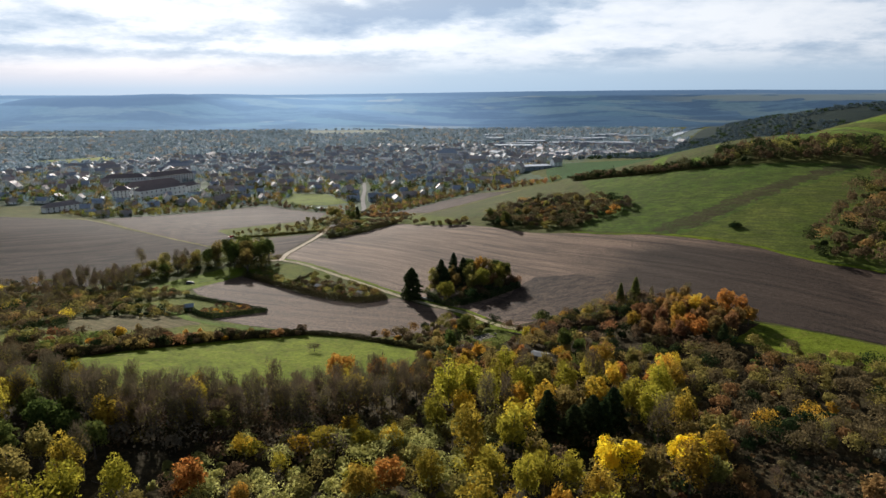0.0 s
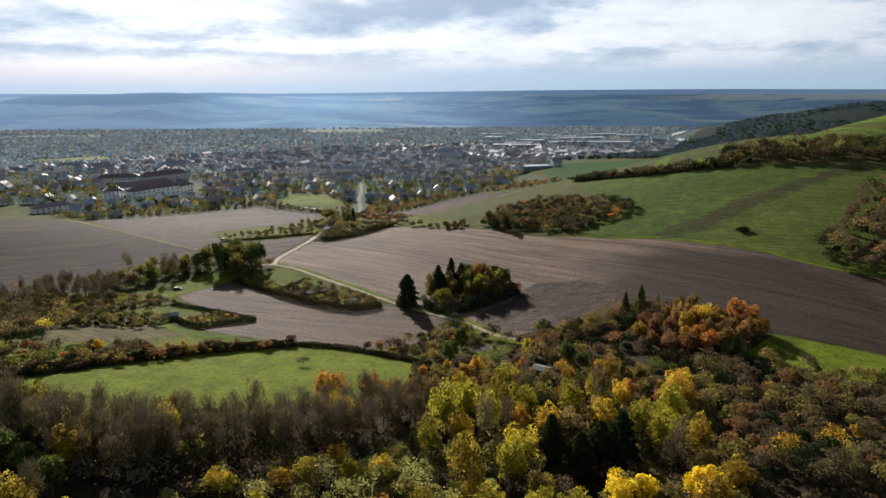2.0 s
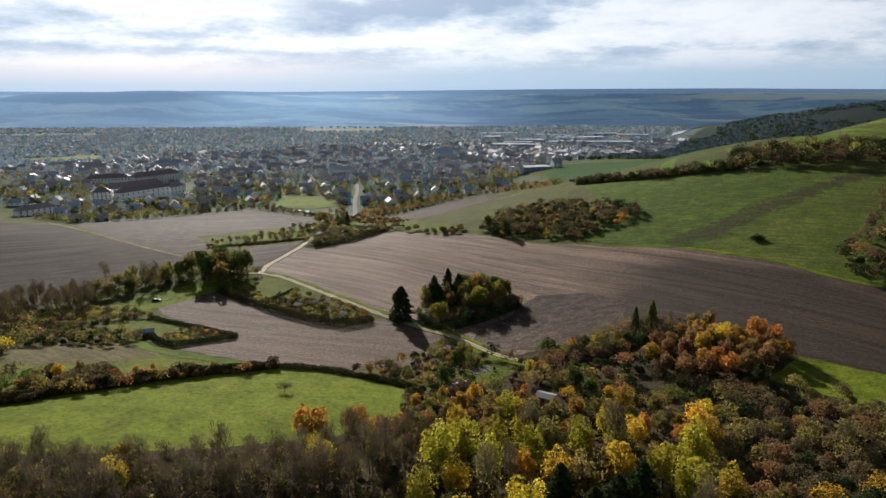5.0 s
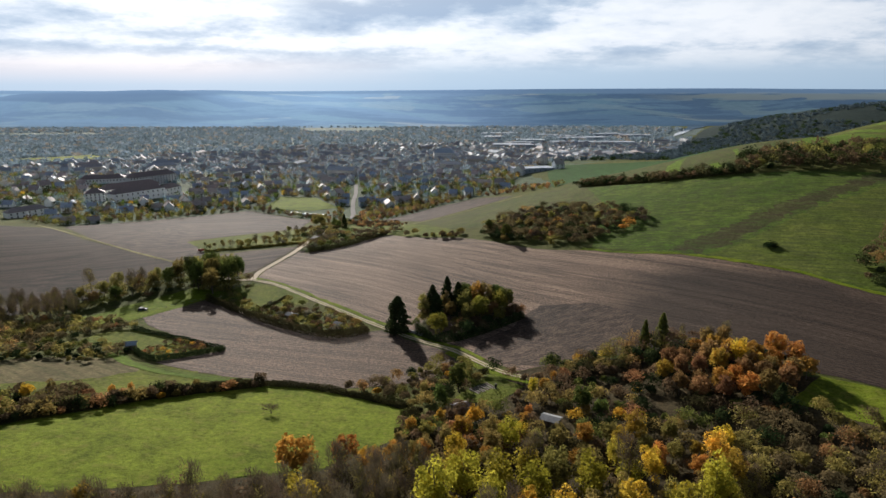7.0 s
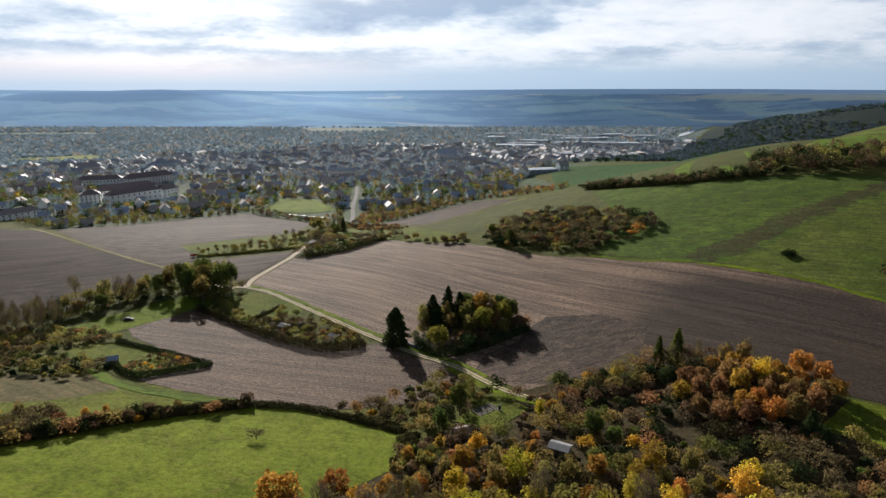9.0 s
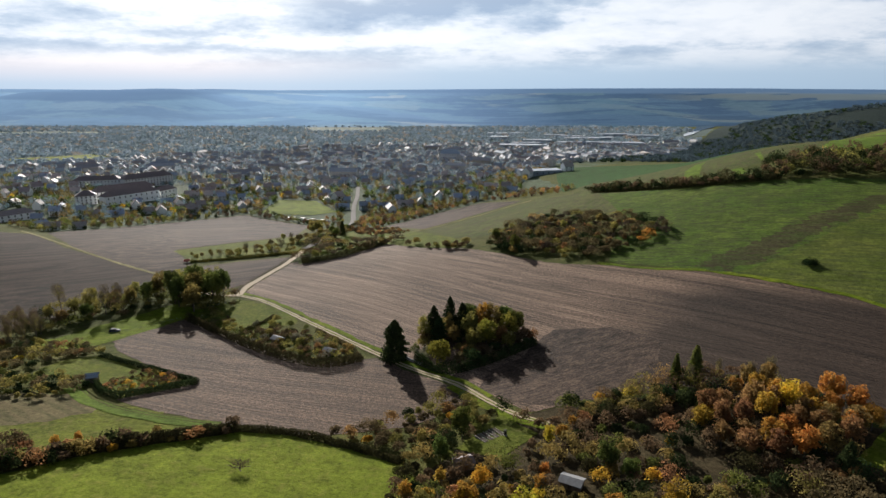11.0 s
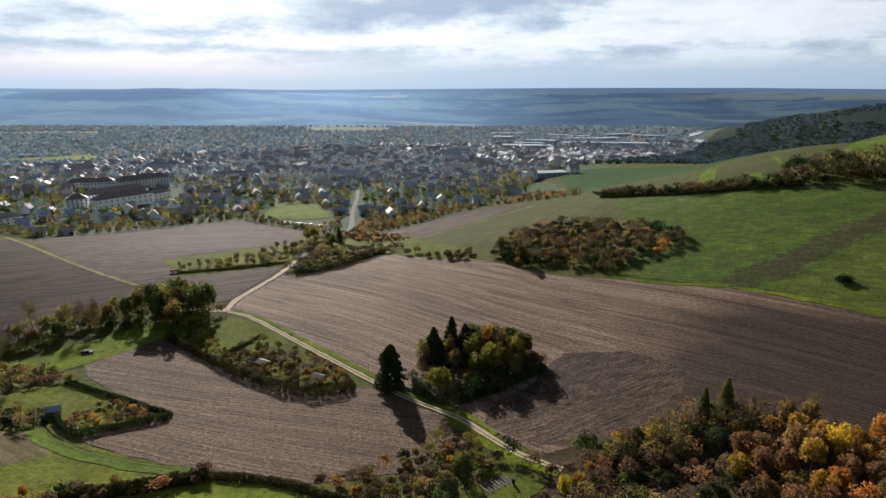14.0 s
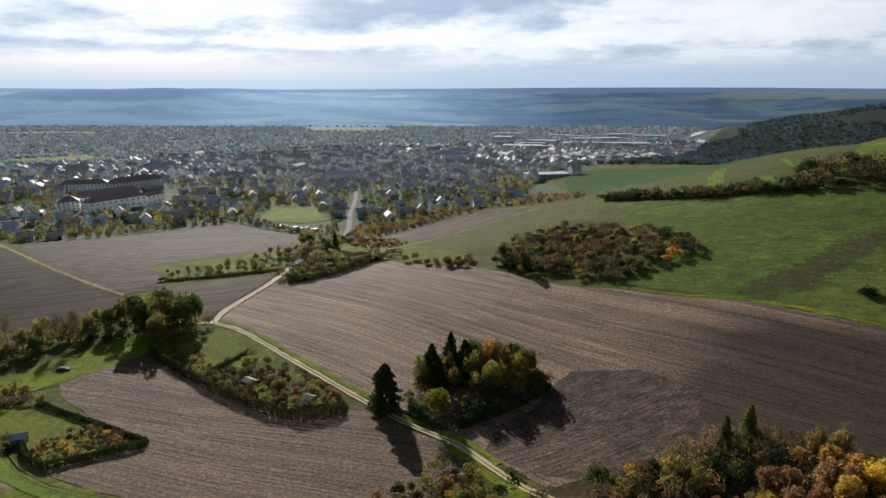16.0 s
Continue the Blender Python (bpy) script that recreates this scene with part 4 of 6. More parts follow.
SCRUB_MIX = (("brown", 6), ("olive", 3.2), ("green", 0.3), ("rust", 1.0), ("dark", 1.2), ("gold", 0.3))
VERGE_MIX = (("brown", 4), ("olive", 2.4), ("dark", 1.4), ("green", 1.8), ("rust", 0.6), ("twig", 1.0))
WOOD_MIX = (("olive", 1.0), ("green", 1.6), ("brown", 5), ("dark", 3), ("rust", 0.2), ("hedge_d", 3))
K = {}
for i in range(3):
    K["gold", i] = leafy_tree(10 + i, M["gold"], 14, 9.5, 2000, 0.44, "golden autumn tree with a full rounded crown", lobes=34, lobe_size=0.29, name="golden_tree")
    K["lime", i] = leafy_tree(20 + i, M["lime_l"], 15, 10, 2100, 0.44, "yellow-green autumn tree with a full crown", lobes=34, lobe_size=0.29, name="golden_tree")
    K["olive", i] = leafy_tree(30 + i, M["olive"], 12, 8.5, 1700, 0.43, "dull olive tree turning brown", lobes=42, lobe_size=0.26)
    K["orange", i] = leafy_tree(40 + i, M["orange"], 10, 8, 1900, 0.41, "orange autumn tree with a broad crown", lobes=42, lobe_size=0.26)
    K["rust", i] = leafy_tree(50 + i, M["rust"], 9.5, 7.5, 1700, 0.41, "rust-brown tree in autumn leaf", lobes=42, lobe_size=0.26)
    K["bare", i] = bare_tree(60 + i, 16, 6.0, "tall grey-brown nearly leafless tree in the wood", 800, M["olive"], 200)
    K["green", i] = leafy_tree(80 + i, M["green"], 13, 9, 2100, 0.5, "still green broadleaf tree", lobes=42, lobe_size=0.26)
    K["b_olive", i] = bush(100 + i, M["olive"], 4.0, 5.0, 560, 0.36, "olive green shrub in the scrub")
    K["b_brown", i] = bush(110 + i, M["brown"], 3.6, 4.6, 517, 0.36, "brown bare-twigged shrub in the scrub")
    K["b_rust", i] = bush(120 + i, M["rust"], 4.2, 4.8, 560, 0.36, "rust-coloured shrub in autumn leaf")
    K["b_grey", i] = bush(130 + i, M["grey"], 3.8, 4.6, 517, 0.36, "grey-green shrub with pale seed heads")
    K["b_gold", i] = bush(140 + i, M["gold"], 4.4, 5.0, 603, 0.36, "golden yellow shrub in autumn leaf")
    K["b_dark", i] = bush(150 + i, M["dark"], 4.0, 4.8, 560, 0.36, "dark evergreen shrub with dense leaves")
    K["b_green", i] = bush(160 + i, M["green"], 3.6, 4.4, 517, 0.36, "small green shrub with full leaves")
K["yellow", 0] = leafy_tree(70, M["yellow"], 13, 10.5, 4600, 0.42, "brilliant yellow maple at the edge of the wood", lobes=20, lobe_size=0.36, name="maple_tree")
K["pear", 0] = leafy_tree(29, M["lime_g"], 13, 11, 2600, 0.44, "rounded yellow-green tree in a field clump", lobes=36, lobe_size=0.3, name="round_tree")
K["pear", 1] = leafy_tree(31, M["lime_g"], 12, 9, 2200, 0.44, "rounded yellow-green tree in a field clump", lobes=32, lobe_size=0.3, name="round_tree")
K["conifer", 0] = conifer(170, M["dark"], 13, 8.6, "dark green pointed spruce tree", 2400, 0.5, 0.04, 0.62, 40, 0.3)
K["conifer", 1] = conifer(171, M["green"], 11, 5.4, "slim green spruce above the copse", 1800, 0.5, 0.06, 0.68)
K["pine", 0] = conifer(172, M["dark"], 15.8, 13.0, "dense near-black evergreen tree beside the track", 8000, 0.58, 0.0, 0.42, 300, 0.3)
K["sapling", 0] = leafy_tree(173, M["olive"], 4.2, 3.2, 260, 0.4, "small orchard tree with thin foliage", lobes=7, start=0.3)
K["sapling", 1] = bare_tree(174, 4.5, 4.0, "small leafless fruit tree", 160)


def some(*names):
    return [K[n, i] for n in names for i in range(3) if (n, i) in K]


# the wood below the camera
plant(scatter([(-140, 66), (-60, 66), (-58, 84), (-57, 95), (-70, 97), (-140, 97)], 7.6, 1), some("lime", "lime", "gold", "olive", "lime"), 1, 0.78, 1.0)
plant(scatter([(-140, 99), (-66, 99), (-70, 112), (-72, 128), (-84, 138), (-140, 136)], 6.2, 101), some("olive", "green", "bare", "lime", "green"), 101, 0.72, 1.0)
plant(scatter([(0, 66), (40, 66), (32, 96), (26, 112), (8, 118), (2, 100)], 7.0, 2), some("gold", "lime", "lime", "olive"), 2, 0.66, 0.9)
# grey willow scrub in the clearing, with young golden trees at its edge
thicket("scrub", scatter([(-56, 84), (-56, 66), (4, 66), (4, 98), (10, 118), (12, 132), (-4, 144), (-20, 130), (-44, 116), (-56, 106), (-56, 100)], 3.3, 301), (("willow", 6), ("olive", 1.2), ("lime_l", 0.9), ("brown", 0.3)), 4.3, 301, "grey-green willow scrub in the clearing", 420, 0.34, 0.56)
for x, y, kind, turn, wide_, high in ((-42, 113, "gold", 0.3, 0.62, 0.5), (-31, 115, "gold", 1.2, 0.7, 0.46), (-27, 118, "lime", 2.1, 0.8, 0.5), (-34, 117, "olive", 2.9, 0.6, 0.42), (-22, 126, "gold", 3.3, 0.62, 0.55), (-18, 120, "lime", 4.1, 0.75, 0.45), (-12, 123, "gold", 5.2, 0.7, 0.52), (-7, 117, "olive", 5.8, 0.75, 0.5)):
    K[kind, int(turn) % 3].put(x, y, turn, (wide_, wide_ * 1.1, high))
plant([(-11, 103), (-16, 100), (-37, 95), (-26, 97), (-46, 96)], some("orange", "orange", "olive"), 303, 0.5, 0.7)
plant([(-2, 134), (5, 120), (-3, 106), (9, 106), (20, 108)], some("gold", "lime", "lime"), 312, 0.75, 1.0)
# tall bare belt along the meadow
BELT = [(-150, 124), (-84, 124), (-74, 114), (-56, 116), (-46, 128), (-20, 135), (-4, 150), (4, 162), (-8, 168), (-30, 152), (-60, 140), (-90, 138), (-150, 142)]
plant(scatter(BELT, 3.7, 3), some("bare"), 3, 0.6, 0.84)
thicket("scrub", scatter(BELT, 4.2, 304), (("brown", 4), ("olive", 3), ("dark", 1)), 2.6, 304, "dark undergrowth below the leafless trees", 160, 0.40, 0.7)
plant([(-70, 122), (-58, 128), (-40, 138), (-24, 144), (-88, 130), (-50, 122)], some("lime", "olive"), 305, 0.7, 0.85)
for x, y, kind, turn, size_ in ((-31, 168, "orange", 0.0, 1.35), (-21, 175, "orange", 1.0, 1.05), (-9, 177, "orange", 2.0, 0.85), (-3, 178, "orange", 3.0, 0.8), (-1, 192, "orange", 4.2, 0.7), (-14, 165, "gold", 4.0, 0.9), (5, 164, "lime", 5.0, 0.9), (14, 178, "orange", 0.6, 0.75)):
    K[kind, int(turn) % 3].put(x, y, turn, (size_ * 1.05, size_ * 1.05, size_ * 0.95), 1.6 * size_)
plant([(-62, 139), (-94, 134), (-118, 138)], some("orange", "olive"), 6, 0.85, 1.0)
# mixed wood towards the scrub
MIXED = [(10, 118), (30, 112), (58, 108), (66, 132), (60, 152), (30, 172), (6, 164), (-2, 148), (12, 134)]
plant(scatter(MIXED, 6.6, 4, 1.0, [[(20, 114), (50, 114), (52, 142), (22, 142)]]), some("lime", "olive", "bare", "olive", "lime", "gold"), 4, 0.8, 1.08)
thicket("scrub", scatter(MIXED, 4.0, 306), (("brown", 4), ("olive", 3), ("dark", 2)), 3.6, 306, "dark undergrowth between the trees", 200, 0.44, 0.7)
ROW = [(-8, 170), (6, 166), (30, 170), (60, 150), (70, 166), (74, 182), (60, 190), (30, 186), (8, 192), (-4, 190)]
plant(scatter(ROW, 6.0, 307), some("lime", "gold", "olive", "lime", "orange", "olive"), 307, 0.6, 0.85)
thicket("scrub", scatter(ROW, 4.4, 308), (("brown", 4), ("olive", 4), ("dark", 1)), 3.2, 308, "olive undergrowth below the golden trees", 220, 0.42, 0.66)
thicket("scrub", scatter([(34, 84), (62, 84), (62, 110), (50, 116), (30, 114)], 4.0, 309), SCRUB_MIX, 2.6, 309, "low scrub below the yellow maples", 300, 0.36, 0.66)
K["yellow", 0].put(37, 114, 0.3)
K["yellow", 0].put(53, 118, 2.0, (0.85, 0.85, 0.88))
for x, y, turn, size_, high in ((38, 131, 4.0, 1.1, 1.1), (36, 134, 0.0, 1.0, 1.0), (42, 138, 1.0, 1.05, 1.05), (31, 132, 2.0, 0.95, 0.85), (26, 140, 3.0, 0.8, 0.9)):
    K["conifer", 0].put(x, y, turn, (size_ * 1.45, size_ * 1.45, high))
# brown scrub on the slope
SCRUB = [(58, 84), (150, 84), (186, 130), (140, 172), (118, 190), (100, 200), (76, 190), (72, 178), (66, 150)]
BRACKEN = [(60, 88), (118, 88), (112, 116), (98, 128), (80, 132), (66, 124)]
thorn = scatter(SCRUB, 3.9, 7, 1.0, [BRACKEN])
mixed = some("b_brown", "b_brown", "b_olive", "b_grey", "b_rust", "b_brown", "b_dark", "b_olive")
plant([p for p in thorn if p[1] < 128], mixed, 7, 0.7, 1.4)
thicket("scrub", [p for p in thorn if p[1] >= 128], SCRUB_MIX, 4.4, 7, "dense brown and olive thorn scrub on the slope", 460, 0.40, 0.62)
plant(scatter(SCRUB, 17, 8), some("olive", "rust", "bare"), 8, 0.4, 0.6)
thicket("bracken", scatter(BRACKEN, 1.7, 310, 0.95), (("brown", 5), ("twig", 3), ("rust", 0.6), ("dark", 2)), 1.0, 310, "low dark brown bracken and brambles in a clearing", 60, 0.34, 0.9)
plant(scatter(BRACKEN, 10, 311), some("b_brown", "b_rust", "b_olive"), 311, 0.4, 0.7)
# shrubs round the kitchen garden
GARDEN = [(3, 216), (10, 228), (21, 244), (32, 232), (24, 220), (14, 211)]
thicket("scrub", scatter([(-12, 190), (20, 176), (62, 190), (100, 200), (104, 206), (62, 250), (42, 244), (34, 232), (20, 246), (4, 226), (-8, 212)], 3.9, 9, 1.0, [GARDEN, [(60, 204), (76, 200), (80, 214), (66, 220)], [(28, 195), (40, 195), (39, 212), (28, 212)]]),
      (("olive", 3.4), ("green", 1.4), ("dark", 2), ("brown", 3.4), ("rust", 0.8), ("gold", 0.4), ("hedge_d", 1.6)), 4.2, 9, "mixed autumn thicket round the kitchen garden", 420, 0.40, 0.62)
plant([(-6, 195), (2, 203), (12, 200), (24, 192), (8, 190), (32, 224), (36, 227), (40, 232), (28, 207), (18, 197), (26, 199), (14, 193)], some("orange", "gold", "orange"), 10, 0.45, 0.65)
plant([(44, 208), (48, 203), (2, 214), (8, 228), (-3, 222)], some("olive", "green"), 11, 0.6, 0.85)
# rust copse by the ploughed field
plant(scatter([(74, 214), (90, 206), (106, 208), (114, 214), (102, 228), (92, 236), (80, 236), (72, 226)], 5.0, 12), some("rust", "rust", "rust", "orange"), 12, 0.85, 1.1)
plant(scatter([(89, 240), (99, 230), (110, 214), (118, 219), (114, 230), (105, 242), (95, 250)], 5.2, 212), some("orange", "orange", "gold", "rust"), 212, 0.75, 1.0)
plant(scatter([(40, 244), (62, 252), (84, 246), (80, 238), (60, 238), (44, 234)], 4.6, 13), some("b_dark", "b_olive", "b_green", "b_gold", "b_dark"), 13, 0.9, 1.5)
thicket("scrub", scatter([(52, 244), (64, 252), (76, 259), (92, 258), (108, 243), (118, 228), (104, 226), (80, 236)], 3.6, 213), (("olive", 3), ("dark", 2), ("brown", 2), ("rust", 1)), 4.2, 213, "olive and brown bushes at the edge of the copse", 300, 0.42)
K["conifer", 1].put(77, 253, 1.0)
K["conifer", 1].put(84, 255, 0.0, (1.35, 1.35, 1.08))
plant([(90, 252), (98, 248), (103, 246), (80, 250)], some("bare"), 14, 0.45, 0.6)
K["conifer", 0].put(98, 200, 1.5, (0.9, 0.9, 0.75))
thicket("scrub", scatter([(-86, 138), (-70, 112), (-30, 112), (-20, 128), (-26, 150), (-34, 154), (-60, 147)], 3.6, 501), (("twig", 4), ("hedge_d", 3), ("brown", 3)), 5.0, 501, "brown undergrowth below bare trees", 160, 0.5)
# long hedge between the meadow and the lower field
thicket("scrub", scatter([(-155, 141), (-122, 169), (-106, 186), (-96, 196), (-87, 205), (-76, 213), (-66, 219.5), (-57, 225), (-57, 229), (-68, 223.5), (-78, 217), (-90, 208.5), (-99, 200), (-109, 191), (-126, 174), (-158, 150)], 2.3, 201), (("brown", 4), ("olive", 3), ("dark", 3), ("rust", 0.8), ("gold", 0.4)), 3.1, 201, "tall ragged autumn hedge along the meadow", 330, 0.42, 0.6)
hedge([(-156, 146), (-124, 171.5), (-107, 188.5), (-97.5, 198), (-88.5, 206.8), (-77, 215), (-67, 221.5), (-56, 228)], 3.8, 3.0, M["hedge_d"], "tall dark hedge along the meadow", 33, 0.42, 150, 0.25)
hedge([(-56, 228), (-47, 228), (-36, 226.5), (-21, 220.5), (-8, 213.5)], 3.0, 1.9, M["hedge_d"], "low dark olive hedge between meadow and field", 3, 0.34, 110)
thicket("scrub", scatter([(-155, 156), (-122, 180), (-104, 196), (-96, 205), (-106, 210), (-128, 202), (-162, 186)], 3.4, 15), SCRUB_MIX, 3.6, 15, "brown and olive bushes behind the long hedge", 320, 0.44, 0.65)
thicket("scrub", scatter([(-190, 214), (-165, 240), (-150, 232), (-144, 212), (-160, 198)], 4.2, 316, 0.85), SCRUB_MIX, 3.6, 316, "brown and olive bushes beside the stubble", 260, 0.42, 0.64)
plant(scatter([(-155, 156), (-122, 180), (-108, 193), (-112, 200), (-124, 196), (-158, 176)], 11, 115), some("olive", "rust", "gold"), 15, 0.4, 0.6)
plant([(-91, 212), (-95, 209)], some("orange"), 16, 0.36, 0.44)
thicket("scrub", scatter([(-6, 244), (-30, 226), (-8, 218), (4, 226), (14, 244), (8, 256), (0, 254)], 3.4, 17), SCRUB_MIX, 3.8, 17, "mixed autumn bushes at the tip of the fields", 420, 0.38, 0.64)
# the walled clump in the big field
K["pine", 0].put(-16, 287.5, 0.0, (1.15, 1.15, 1.0))
for x, y, turn, wide_, high in ((-1.5, 305, 0.5, 1.35, 1.12), (5, 309, 1.5, 1.2, 1.28), (10, 308, 2.5, 1.35, 1.08), (0.5, 301, 3.5, 1.25, 0.9)):
    K["conifer", 0].put(x, y, turn, (wide_, wide_, high))
K["orange", 0].put(18.5, 306.5, 1.0, (1.15, 1.15, 1.5))
K["pear", 0].put(19.0, 294.5, 2.0, (1.1, 1.1, 1.12))
K["pear", 1].put(28.5, 300.5, 3.0, (0.95, 0.95, 0.98))
K["pear", 0].put(1.0, 279.5, 4.0, (1.02, 1.02, 0.92))
K["olive", 0].put(4.5, 305, 2.4, (0.7, 0.7, 1.05))
K["rust", 0].put(6.4, 298, 5.0, (0.85, 0.85, 1.05))
K["rust", 1].put(10.5, 287, 0.7, (0.6, 0.6, 0.6))
plant([(13, 303), (23, 307), (25, 296), (14, 292), (27, 309), (31, 303), (-5, 304), (13, 311)], some("olive", "rust", "green", "olive"), 119, 0.9, 1.12)
plant([(8, 282), (12, 284), (17, 288), (22, 290), (27, 293), (31, 297), (34, 299), (20, 284), (14, 280)], some("b_dark", "b_dark", "b_olive", "b_brown"), 18, 1.2, 1.7)
plant([(-8, 289), (-5, 286), (-4, 291), (-9, 293), (-2, 296)], some("b_grey", "b_green"), 120, 0.9, 1.2)
plant([(35, 302), (37, 298), (33, 307), (30, 312), (24, 316)], some("b_rust", "b_dark", "b_brown"), 121, 1.0, 1.3)
plant(scatter([(-8, 300), (2, 290), (14, 290), (30, 304), (22, 316), (-2, 316)], 3.9, 122), some("b_dark", "b_brown", "b_olive", "b_green"), 122, 0.9, 1.4)
hedge([(-8, 286), (3, 275.5), (16, 280.5), (38, 295)], 3.4, 3.6, M["dark"], "dark hedge round the clump of trees", 5, 0.4, 110)
# hedged gardens beside the track
thicket("scrub", scatter([(-33, 290), (-44, 285), (-66, 296), (-80, 306), (-72, 318), (-56, 314), (-46, 306)], 2.8, 222), (("brown", 4), ("olive", 3), ("rust", 1), ("grey", 1)), 2.2, 222, "overgrown garden of brown and olive bushes", 130, 0.42)
thicket("scrub", scatter([(-80, 306), (-111, 332), (-107, 340), (-78, 316)], 3.2, 223, 0.9), (("olive", 3), ("green", 2), ("brown", 2)), 2.4, 223, "garden bushes along the hedge", 130, 0.42)
thicket("scrub", scatter([(-109, 262), (-97, 266), (-85, 261), (-99, 249), (-109, 254)], 2.0, 224), (("gold", 1.4), ("olive", 3), ("rust", 1), ("brown", 3)), 1.2, 224, "golden and olive allotment growth", 110, 0.34)
hedge([(-29, 287), (-44, 281), (-72, 296), (-113, 330)], 2.8, 3.3, M["hedge_d"], "clipped dark olive hedge along the gardens", 6, 0.34, 110, 0.2)
hedge([(-84, 312), (-80, 321), (-75, 333)], 1.6, 1.7, M["hedge_d"], "dark hedge that divides the gardens", 61, 0.34, 70, 0.3)
plant([(-104, 328), (-98, 325), (-92, 321)], some("b_olive", "b_green"), 621, 0.75, 0.95)
plant([(-60, 309), (-58, 306), (-64, 311), (-75, 311), (-55, 303)], some("b_brown", "b_grey", "b_brown"), 622, 0.9, 1.2)
plant([(-52, 294), (-47, 296), (-42, 297), (-37, 299), (-44, 291), (-34, 295)], some("b_rust", "b_brown", "b_rust"), 623, 0.55, 0.8)
hedge([(-29, 288), (-36, 300), (-52, 317)], 2.2, 1.6, M["brown"], "low brownish hedge beside the track", 7, 0.34, 60, 0.3)
plant([(-37, 292), (-40, 294), (-35, 291)], some("b_rust"), 222, 0.5, 0.7)
plant(scatter([(-33, 290), (-44, 285), (-72, 300), (-111, 333), (-104, 352), (-80, 342), (-52, 314)], 6.5, 22, 0.7), some("b_olive", "b_brown", "b_grey", "b_olive", "b_green"), 22, 0.4, 1.0)
plant(scatter([(-114, 340), (-104, 362), (-128, 372), (-140, 356), (-128, 346)], 6.2, 23), some("green", "olive", "green"), 23, 1.15, 1.45)
thicket("scrub", scatter([(-108, 340), (-100, 360), (-126, 374), (-160, 356), (-185, 322), (-172, 308), (-162, 310), (-150, 330), (-128, 348)], 4.0, 123, 0.9), (("dark", 2), ("olive", 3), ("brown", 2), ("green", 2)), 4.8, 123, "dark undergrowth below the old trees", 220, 0.5)
plant(scatter([(-140, 350), (-140, 366), (-160, 352), (-176, 326), (-166, 316)], 6.0, 24), some("bare", "rust", "olive", "green", "olive"), 24, 0.7, 1.0)
COPSE = [(-165, 264), (-143, 269), (-139, 280), (-126, 286), (-136, 293), (-160, 297), (-190, 292), (-185, 264)]
thicket("scrub", scatter(COPSE, 3.4, 25), SCRUB_MIX, 3.0, 25, "brown thicket beside the allotment", 260, 0.42)
plant(scatter([(-195, 284), (-168, 284), (-160, 300), (-170, 318), (-200, 308)], 4.0, 125), some("bare"), 25, 0.5, 0.7)
plant(scatter(COPSE, 9, 126), some("olive", "bare", "rust"), 26, 0.3, 0.5)
hedge([(-81, 261), (-99, 245.8), (-106, 249), (-112, 256)], 1.5, 2.1, M["dark"], "clipped hedge round an allotment garden", 8, 0.34, 100, 0.12, flat=True)
thicket("scrub", scatter([(-115, 249), (-113, 255), (-119, 260), (-150, 262), (-152, 238), (-138, 243), (-124, 241)], 2.9, 325), (("olive", 2), ("green", 2), ("dark", 2), ("brown", 2), ("gold", 0.2)), 3.0, 325, "olive green bushes beside the allotment", 260, 0.4, 0.62)
hedge([(-81, 262), (-90, 266.5), (-108, 275), (-127, 284.5)], 1.8, 2.0, M["dark"], "dark hedge behind an allotment garden", 9, 0.34, 80, 0.2)
thicket("scrub", scatter([(-104, 271), (-86, 263), (-84, 260), (-94, 260), (-106, 266)], 2.2, 324, 0.9), (("gold", 0.6), ("olive", 2), ("rust", 2), ("brown", 4)), 1.9, 324, "brown and golden bushes in the allotment", 110, 0.34, 0.6)
thicket("scrub", scatter([(-270, 180), (-170, 190), (-155, 215), (-150, 240), (-150, 262), (-168, 268), (-195, 305), (-270, 300)], 4.6, 130), SCRUB_MIX, 4.0, 130, "brown and olive thicket beyond the allotments", 200, 0.5)
plant(scatter([(-240, 200), (-175, 200), (-160, 235), (-190, 290), (-240, 290)], 11, 131), some("bare", "olive"), 131, 0.5, 0.8)
# orchard and the junction of track and road
rows_ = random.Random(27)
plant([(q.x + rows_.uniform(-1, 1), q.y + rows_.uniform(-1, 1)) for line in ([(-150, 430), (-122, 440), (-95, 452)], [(-155, 437), (-124, 448), (-96, 462)], [(-128, 456), (-97, 474)]) for q in resample(line, 5.2) if rows_.random() < 0.85], some("sapling", "sapling", "b_olive"), 27, 0.75, 1.15)
plant(scatter([(-118, 470), (-98, 478), (-98, 508), (-110, 496)], 6, 227), some("sapling", "b_olive", "b_brown"), 227, 0.9, 1.4)
hedge([(-150, 424), (-120, 434), (-92, 446)], 2.2, 1.5, M["olive"], "low hedge along the orchard", 10, 0.5, 50)
thicket("scrub", scatter([(-88, 424), (-62, 441), (-30, 463), (-24, 474), (-50, 480), (-80, 470)], 4.2, 28), VERGE_MIX, 3.8, 28, "bushes round the junction of track and road", 190, 0.55)
hedge([(-82, 419), (-70, 424), (-58, 434), (-48, 449), (-37, 463)], 3.6, 3.2, M["hedge_d"], "dark field hedge beside the junction", 281, 0.45, 80, 0.45)
plant([(-99, 532), (-103, 538), (-95, 528)], some("rust", "olive"), 282, 0.85, 1.05)
K["conifer", 0].put(-74, 515, 0.4, (0.8, 0.8, 0.85))
plant([(-80, 427), (-76, 430), (-104, 443), (-108, 447)], some("b_grey", "b_olive"), 283, 0.9, 1.3)
